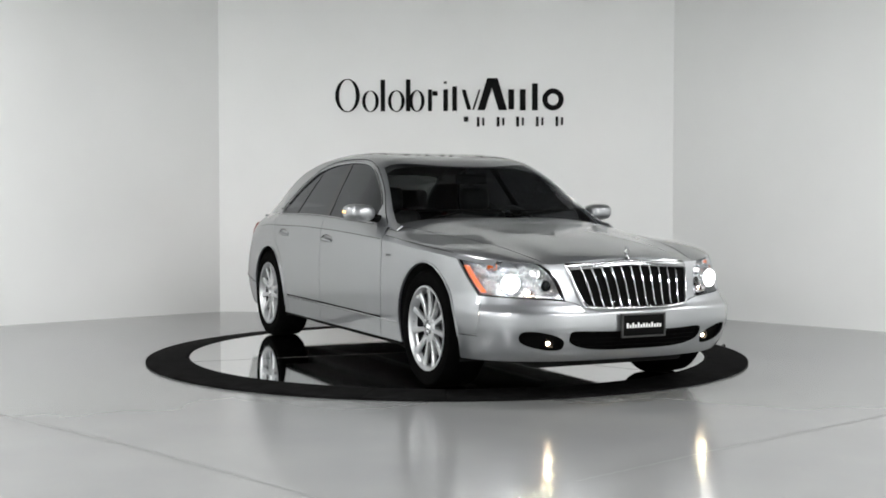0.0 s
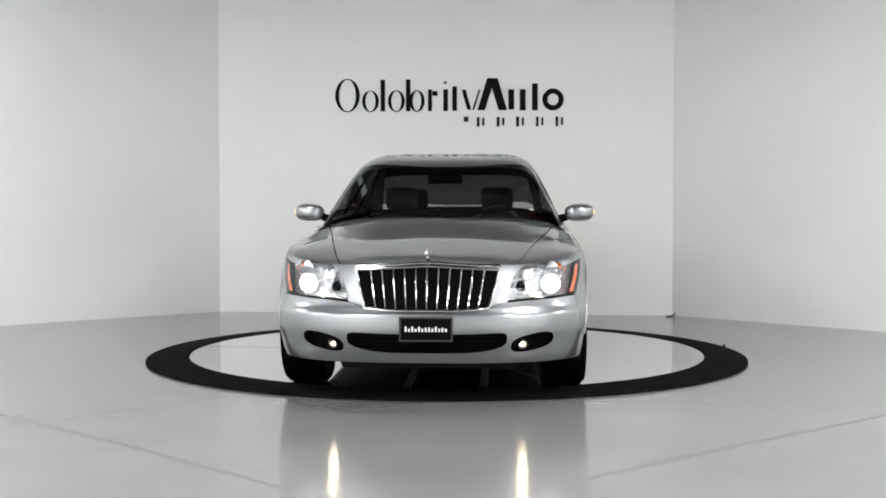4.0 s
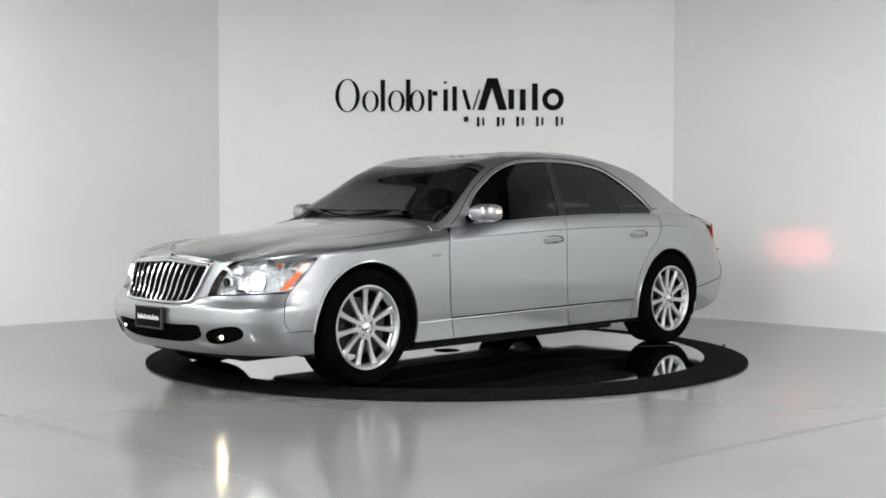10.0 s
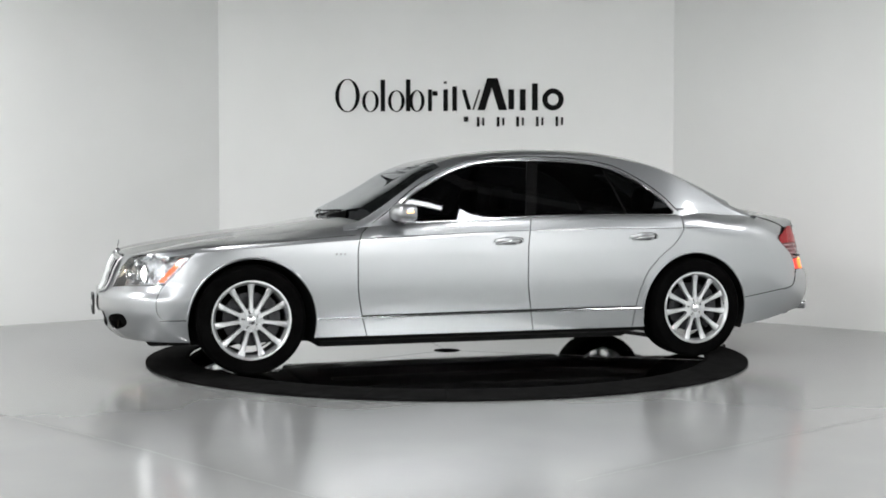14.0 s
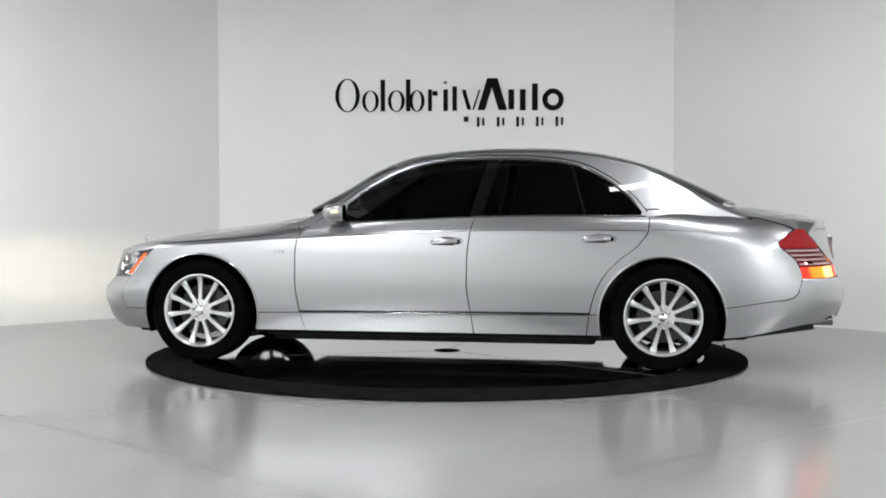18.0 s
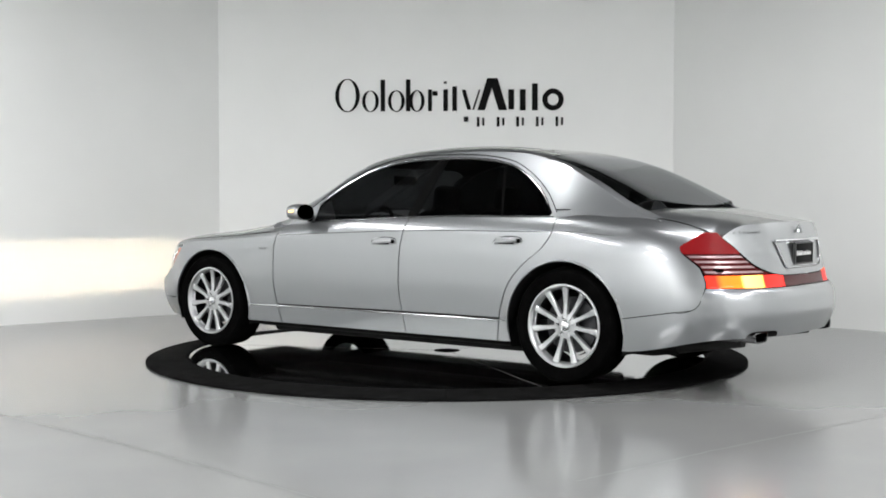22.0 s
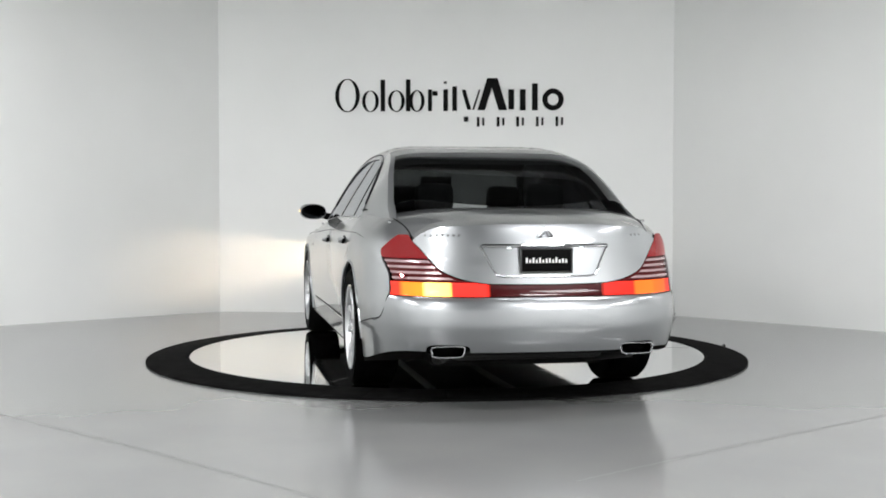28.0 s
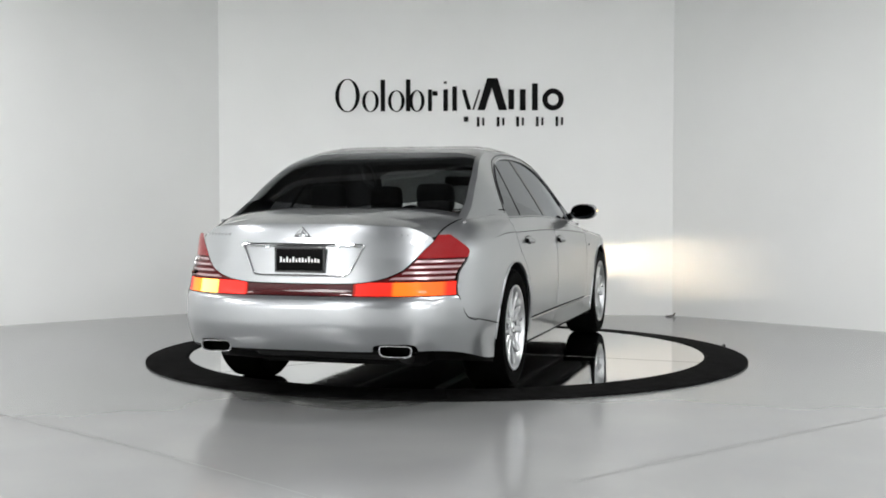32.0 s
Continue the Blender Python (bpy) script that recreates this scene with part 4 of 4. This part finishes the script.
for s in both:
    part("side_lining", sheet(lambda x, v: (x, side_wall(x, v)[1] - 0.022, side_wall(x, v)[2]), steps(-1.25, 1.24, 40), steps(0.0, 0.78, 26), s, in_arch), DARK, car)
    part("belt_lining", sheet(lambda x, v: (x, side_wall(x, v)[1] - 0.022, side_wall(x, v)[2] - 0.01), steps(-1.75, 0.84, 40), steps(0.7, 1.0, 14), s, in_arch), DARK, car)
    part("sill_rail", tube([(x, s * 0.925, 0.236) for x in steps(-1.24, 1.23, 10)], 0.011, 8), DARK, car)
    part("side_moulding", sheet(lambda x, v: (x, side_wall(x, v)[1] - 0.003, side_wall(x, v)[2]), steps(-1.235, 1.23, 40), [0.148, 0.156, 0.164, 0.173], s, in_arch, 0.004), DARK, car)
    part("moulding_strip", tube([(x, s * (side_wall(x, 0.156)[1] - 0.001), side_wall(x, 0.156)[2]) for x in steps(-1.235, 1.24, 40)], 0.0055, 8), GRILLE, car)

# side glass, pillars, seals
Q_LINE = spline((1.05, -1.16), (1.5, -1.02))


def glass_keep(front, rear):
    def k(p):
        return max(p.z - WTOP(p.x) - 0.006, ZG(p.x) + 0.004 - p.z, p.x - front(p.z), rear(p.z) - p.x)
    return k


def cab(d):
    return lambda x, v: (x, cabin_side(x, v)[1] - d, cabin_side(x, v)[2])


for s in both:
    gl = glass_keep(lambda z: 0.64, lambda z: BLINE(z) + 0.045)
    part("front_window", sheet(cab(0.008), steps(-0.5, 0.66, 50), steps(0, 1, 24), s, gl, 0.004), TINT, car, "dark tinted side glass")
    gl = glass_keep(lambda z: BLINE(z) - 0.045, lambda z: Q_LINE(z) + 0.01)
    part("rear_side_window", sheet(cab(0.008), steps(-1.25, -0.3, 44), steps(0, 1, 24), s, gl, 0.004), TINT, car, "dark tinted side glass")
    gl = glass_keep(lambda z: Q_LINE(z) - 0.01, lambda z: -1.58)
    part("quarter_window", sheet(cab(0.008), steps(-1.6, -0.95, 36), steps(0, 1, 24), s, gl, 0.004), TINT, car, "dark tinted quarter glass")
    gl = glass_keep(lambda z: BLINE(z) + 0.043, lambda z: BLINE(z) - 0.043)
    part("door_pillar", sheet(cab(0.004), steps(-0.56, -0.28, 24), steps(0, 1, 16), s, gl, 0.01), GLOSS_BLACK, car)
    gl = glass_keep(lambda z: Q_LINE(z) + 0.009, lambda z: Q_LINE(z) - 0.009)
    part("quarter_post", sheet(cab(0.004), steps(-1.22, -0.98, 24), steps(0, 1, 16), s, gl, 0.01), GLOSS_BLACK, car)

    def rail(dz, off):
        return [(x, s * (cabin_y(x, WTOP(x) + dz) + off), WTOP(x) + dz) for x in [0.60 - 0.03 * i for i in range(68)] + [-1.47, -1.50, -1.525, -1.545, -1.56]]
    part("window_trim", tube(rail(0.010, 0.001)[:-3], 0.007, 8), GRILLE, car)
    seal = [(0.83, s * cabin_y(0.83, 1.03), 1.028), (0.72, s * cabin_y(0.72, 1.10), 1.105)]
    for x in steps(0.55, -1.555, 80):
        sl = (WTOP(x + 0.004) - WTOP(x - 0.004)) / 0.008
        ln = math.hypot(1, sl)
        xo, zo = x - 0.036 * sl / ln, WTOP(x) + 0.036 / ln
        seal.append((xo, s * (cabin_y(xo, zo) + 0.001), zo))
    part("door_seal", tube(seal, 0.0035, 5), DARK, car)
    part("belt_strip", tube([(x, s * (cabin_y(x, ZG(x) + 0.006) + 0.004), ZG(x) + 0.006) for x in steps(0.62, -1.57, 40)], 0.005, 6), GRILLE, car)
    # thin black tubes stand in for the shade line along the body's fold
    part("crease_shade", tube([(x, s * top_point(x, 0.978)[1], top_point(x, 0.978)[2] + 0.0006) for x in steps(2.0, 0.96, 30)], 0.0018, 5), DARK, car)
    for xa, xb in ((0.91, -0.32), (-0.345, -1.575)):
        part("crease_shade", tube([(side_wall(x, 0.812)[0], s * (side_wall(x, 0.812)[1] + 0.0003), side_wall(x, 0.812)[2]) for x in steps(xa, xb, 30)], 0.0022, 5), DARK, car)
    part("crease_shade", tube([(x, s * (side_wall(x, 0.812)[1] + 0.0003), side_wall(x, 0.812)[2]) for x in steps(-1.61, -2.05, 14)], lambda t: 0.0022 - 0.0014 * t, 5), DARK, car)
    for k, (cx, cz) in enumerate(ARCH):
        lip = []
        for a in steps(0.02 if k == 0 else -0.12, math.pi + (0.24 if k == 0 else 0.02), 48):
            x, z = cx + (ARCH_R + 0.004) * math.cos(a), cz + (ARCH_R + 0.004) * math.sin(a)
            lip.append((x, s * (half(x, z) + 0.0005), z))
        part("arch_lip", tube(lip, 0.008, 8), PAINT, car)

    # handles
    for hx, hz, nm in ((-0.165, 0.893, "front"), (-1.25, 0.917, "rear")):
        y = half(hx, hz)
        cup = bmesh.new()
        bmesh.ops.create_uvsphere(cup, u_segments=28, v_segments=14, radius=1.0)
        bmesh.ops.transform(cup, matrix=Matrix.Translation((hx, s * (y - 0.004), hz)) @ Matrix.Rotation(radians(-4), 4, "Y") @ Matrix.Diagonal((0.118, 0.010, 0.034, 1)), verts=cup.verts)
        hd = part("door_handle", cup, PAINT, car, "silver pull handle in an oval cup")
        # black outline and strip stand in for the shade in the cup
        part("cup_shade_outline", tube([(hx + 0.118 * math.cos(a), s * (half(hx, hz) - 0.001), hz + 0.035 * math.sin(a) + 0.008 * math.cos(a) * -1) for a in steps(0, 2 * math.pi, 36)], 0.0028, 5), DARK, hd)
        part("cup_shade_strip", boxed(hx - 0.055, hx + 0.075, min(s * (y + 0.003), s * (y + 0.0075)), max(s * (y + 0.003), s * (y + 0.0075)), hz - 0.017, hz - 0.006, 0.002), DARK, hd)
        part("grip", tube([(hx + 0.10, s * (y + 0.006), hz - 0.010), (hx + 0.06, s * (y + 0.022), hz - 0.004), (hx, s * (y + 0.028), hz + 0.003), (hx - 0.06, s * (y + 0.022), hz + 0.007), (hx - 0.085, s * (y + 0.012), hz + 0.008)], lambda t: 0.008 + 0.007 * math.sin(math.pi * t), 10), PAINT, hd)
        part("lock", put(rings([(0.0, 0.02), (0.012, 0.02), (0.015, 0.012), (0.015, 0.0)], 20), hx - 0.088, s * (y + 0.0), hz + 0.006) if s > 0 else put(rings([(0.0, -0.02), (0.012, -0.02), (0.015, -0.012), (0.015, 0.0)], 20), hx - 0.088, s * y, hz + 0.006), DARK, hd)

    # door mirrors
    mb = bmesh.new()
    bmesh.ops.create_uvsphere(mb, u_segments=36, v_segments=20, radius=1.0)
    for v in mb.verts:
        c = v.co
        c.x = max(c.x, -0.42)
        f = math.copysign(abs(c.z) ** 0.72, c.z)
        v.co = Vector((math.copysign(abs(c.x) ** 0.85, c.x) * 0.105 - 0.012 * c.y, s * math.copysign(abs(c.y) ** 0.75, c.y) * 0.108, f * 0.064 + 0.004 * c.y))
    put(mb, 0.625, s * 1.0, 1.105)
    mir = part("door_mirror", mb, PAINT, car, "silver door mirror with a lit indicator")
    gm = bmesh.new()
    bmesh.ops.create_uvsphere(gm, u_segments=30, v_segments=12, radius=1.0)
    bmesh.ops.transform(gm, matrix=Matrix.Translation((0.578, s * 1.0, 1.105)) @ Matrix.Diagonal((0.004, 0.104, 0.060, 1)), verts=gm.verts)
    for v in gm.verts:
        v.co.x -= 0.006 + 0.012 * (s * v.co.y - 1.0) / 0.108
    part("mirror_glass", gm, DARK_MIRROR, mir)
    part("mirror_foot", tube([(0.66, s * 0.84, 1.055), (0.65, s * 0.88, 1.065), (0.635, s * 0.925, 1.08)], lambda t: 0.032 - 0.006 * t, 12), DARK, mir)
    part("mirror_indicator", tube([(0.64, s * 1.106, 1.112), (0.62, s * 1.108, 1.113), (0.595, s * 1.106, 1.114)], 0.009, 8), WHITE_LIT, mir)
    part("mirror_panel", sheet(cab(-0.002), steps(0.60, 0.84, 14), steps(0, 1, 8), s, lambda p: max(p.x - 0.84 + (p.z - 1.02) * 1.35, 0.60 - p.x + 0.0), 0.004), PAINT, car)
    # flank badge
    for k in range(3):
        part("flank_badge", boxed(1.10 - 0.03 * k, 1.116 - 0.03 * k, min(s * (half(1.1, 0.82) - 0.001), s * (half(1.1, 0.82) + 0.003)), max(s * (half(1.1, 0.82) - 0.001), s * (half(1.1, 0.82) + 0.003)), 0.813, 0.829), BADGE, car)

# cabin
part("cabin_floor", boxed(-1.7, 1.0, -0.86, 0.86, 0.36, 0.40), DARK, car)
part("roof_lining", sheet(lambda x, t: (x, crown(x, t)[1], crown(x, t)[2] - 0.03), steps(-1.55, 0.3, 24), steps(-0.97, 0.97, 16)), HEADLINER, car)
part("dashboard", boxed(0.50, 1.0, -0.76, 0.76, 0.70, 1.03, 0.05), LEATHER, car)
part("rear_shelf", boxed(-2.22, -1.5, -0.72, 0.72, 0.98, 1.05, 0.02), LEATHER, car)
part("bulkhead", boxed(-1.60, -1.5, -0.53, 0.53, 0.4, 1.02), LEATHER, car)


def seat(x, y, w):
    st = part("seat", boxed(x - 0.28, x + 0.28, y - w / 2, y + w / 2, 0.45, 0.66, 0.06), LEATHER, car, "dark leather seat")
    b = boxed(-0.08, 0.08, -w / 2, w / 2, 0.0, 0.53, 0.07)
    bmesh.ops.transform(b, matrix=pose(x - 0.27, y, 0.60, 0, -14, 0), verts=b.verts)
    part("backrest", b, LEATHER, st)
    h = boxed(-0.055, 0.055, -0.13, 0.13, 0.0, 0.19, 0.05)
    bmesh.ops.transform(h, matrix=pose(x - 0.40, y, 1.115, 0, -8, 0), verts=h.verts)
    part("headrest", h, LEATHER, st)


for x, y in ((0.10, 0.39), (0.10, -0.39), (-1.12, 0.38), (-1.12, -0.38)):
    seat(x, y, 0.54)
wheel_pts = [(0.40 - 0.07 * math.sin(a) + 0.0, 0.39 + 0.185 * math.cos(a), 0.98 + 0.165 * math.sin(a)) for a in steps(0, 2 * math.pi, 36)]
sw = part("steering_wheel", tube(wheel_pts, 0.015, 8), LEATHER, car)
part("column", tube([(0.41, 0.39, 0.98), (0.62, 0.39, 0.90)], 0.035, 10), DARK, sw)
part("spoke_bar", tube([(0.40, 0.22, 0.98), (0.405, 0.39, 0.975), (0.40, 0.56, 0.98)], 0.014, 8), DARK, sw)
part("inner_mirror", boxed(0.40, 0.43, -0.13, 0.13, 1.32, 1.395, 0.012), DARK, car)
for y0, y1 in ((0.62, 0.02), (-0.05, -0.66)):
    wp = part("wiper", tube([(ws_low(y) - 0.035, y, ZP(ws_low(y) - 0.035) - (ZP(0.9) - ZE(0.9)) * 0 - 0.10 * (abs(y) / 0.78) ** 2.3 + 0.022) for y in steps(y0, y1, 12)], 0.007, 6), DARK, car)
    part("arm", tube([(ws_low(y1) + 0.01, y1, 1.085 - 0.05 * (y1 / 0.7) ** 2), (ws_low((y0 + y1) / 2) - 0.02, (y0 + y1) / 2, 1.125 - 0.06 * ((y0 + y1) / 1.5) ** 2)], 0.007, 6), DARK, wp)

# ---- wall sign: plain strokes, rings and wedges ----
sign = new("wall_sign")
tagged(sign, "black flat sign of plain strokes on the white wall", "sign")
d2 = (B - A).normalized()
SIGN_N = Vector((d2.y, -d2.x, 0))
D3 = Vector((d2.x, d2.y, 0))


SIGN_O = Vector((A.x, A.y, 0)) + D3 * 1.305 + SIGN_N * 0.004
sign.matrix_basis = Matrix((( D3.x, -SIGN_N.x, 0, SIGN_O.x), (D3.y, -SIGN_N.y, 0, SIGN_O.y), (0, 0, 1, 0), (0, 0, 0, 1)))


def stroke(u0, u1, z0, z1, slant=0.0, taper=1.0):
    """An upright bar of the sign, its top moved by slant and narrowed by taper."""
    bm = bmesh.new()
    c, w = (u0 + u1) / 2, (u1 - u0) / 2
    low = [bm.verts.new((u, y, z0)) for u, y in ((u0, 0), (u1, 0), (u1, -0.006), (u0, -0.006))]
    hi = [bm.verts.new((u, y, z1)) for u, y in ((c - w * taper + slant, 0), (c + w * taper + slant, 0), (c + w * taper + slant, -0.006), (c - w * taper + slant, -0.006))]
    bm.faces.new(low), bm.faces.new(hi)
    for i in range(4):
        bm.faces.new((low[i], low[(i + 1) % 4], hi[(i + 1) % 4], hi[i]))
    return part("stroke", bm, LETTER, sign)


def ring_shape(u, z, ru, rz, tu, tz):
    """A flat oval ring, thicker at its sides."""
    bm = bmesh.new()
    n = 40
    rows = []
    for k, y in ((0, 0), (0, -0.006), (1, -0.006), (1, 0)):
        rows.append([bm.verts.new((u + (ru - tu * k) * math.cos(2 * math.pi * i / n), y, z + (rz - tz * k) * math.sin(2 * math.pi * i / n))) for i in range(n)])
    for a, b in zip(rows, rows[1:] + rows[:1]):
        for i in range(n):
            bm.faces.new((a[i], a[(i + 1) % n], b[(i + 1) % n], b[i]))
    return part("oval", bm, LETTER, sign)


def sign_u(x):
    return (x - 590) / 402 * 2.49


def sign_z(y):
    return 2.18 + (199.5 - y) / 162.5


def S(x0, x1, y0, y1, slant=0.0, taper=1.0):
    stroke(sign_u(x0), sign_u(x1), sign_z(y1), sign_z(y0), slant, taper)


def O(x0, x1, y0, y1, tx, ty):
    ring_shape((sign_u(x0) + sign_u(x1)) / 2, (sign_z(y0) + sign_z(y1)) / 2, (sign_u(x1) - sign_u(x0)) / 2, (sign_z(y0) - sign_z(y1)) / 2, tx / 161.4, ty / 162.5)


for a in ((590, 634, 142, 201, 7, 1.5), (638, 668, 163, 201, 6, 1.4), (684, 714, 163, 201, 6, 1.4), (722, 749, 163, 201, 6, 1.4), (955, 992, 162, 200.5, 9, 9)):
    O(*a)
for a in ((671, 679, 144, 200), (716, 724, 144, 200), (755, 762, 162, 200), (763, 772, 165, 173), (782, 790, 162, 200), (798, 806, 157, 200), (896, 906, 163, 198), (916, 926, 163, 200), (937, 947, 153, 200)):
    S(*a)
S(783, 788, 148, 152)
S(824, 831, 163, 198, -0.06)
S(833, 836, 163, 198, 0.07)
S(818, 826, 210, 219)
S(842, 855, 143, 199, 0.105)
S(879, 894, 143, 199, -0.105)
for x in (841, 876, 910, 944, 978):
    S(x, x + 4.5, 211, 228)
    S(x + 9.5, x + 13, 212.5, 226)

# joints in the floor


def floor_joint(p, q, w=0.006):
    d = (Vector(q) - Vector(p)).normalized()
    n = Vector((-d.y, d.x)) * w / 2
    bm = bmesh.new()
    k = 24
    rows = []
    for i in range(k + 1):
        c = Vector(p) + (Vector(q) - Vector(p)) * i / k + n * 3.0 * noise.noise(Vector((i * 0.9, p[0], q[1])))
        rows.append((bm.verts.new((*(c + n), FLOOR_Z + 0.0008)), bm.verts.new((*(c - n), FLOOR_Z + 0.0008))))
    for a, b in zip(rows, rows[1:]):
        bm.faces.new((a[0], a[1], b[1], b[0]))
    tagged(link("floor_joint", bm, JOINT, smooth=False), "thin faint joint line in the grey floor", "joint", kind="structure")


floor_joint((-2.55, -2.76), (-1.49, -3.74))
floor_joint((-1.49, -3.74), (-0.53, -4.72))
floor_joint((0.56, -4.42), (1.26, -3.8))
floor_joint((1.26, -3.8), (2.49, -2.78))

# small things left on the floor
tagged(link("cable_end", tube([(2.33, 3.22, FLOOR_Z + 0.007), (2.37, 3.21, FLOOR_Z + 0.008), (2.405, 3.20, FLOOR_Z + 0.012), (2.418, 3.195, FLOOR_Z + 0.024), (2.42, 3.19, FLOOR_Z + 0.036)], lambda t: 0.006 + 0.007 * t, 10), mat("dull_grey_cable", (0.06, 0.06, 0.055), 0.6)), "short grey cable end lying where two white walls meet", "cable")
tagged(link("floor_cap", put(rings([(0.0, 0.012), (0.010, 0.011), (0.015, 0.004), (0.016, 0.0)], 20, "z"), 2.345, 0.585, FLOOR_Z), DARK), "tiny black rubber cap on the floor beside the turntable", "cap")


def heading(t):
    """The turntable's angle: nearly even, a little slower around the middle."""
    return -176.488 - 6.9507 * (t - 16) + 0.00256 * (t - 16) ** 2 + 0.35 * (1 + math.tanh((t - 14) / 5))


def motions():
    rows = []
    for i in range(33):
        a = heading(i)
        c, s = math.cos(radians(a)), math.sin(radians(a))
        rows.append((float(i), pose(0.003 * c - 0.008 * s, 0.003 * s + 0.008 * c, 0, 0, 0, a)))
    walk(car, rows)
    walk(table, [(float(i), pose(0, 0, 0, 0, 0, heading(i))) for i in range(0, 33, 4)])


motions()
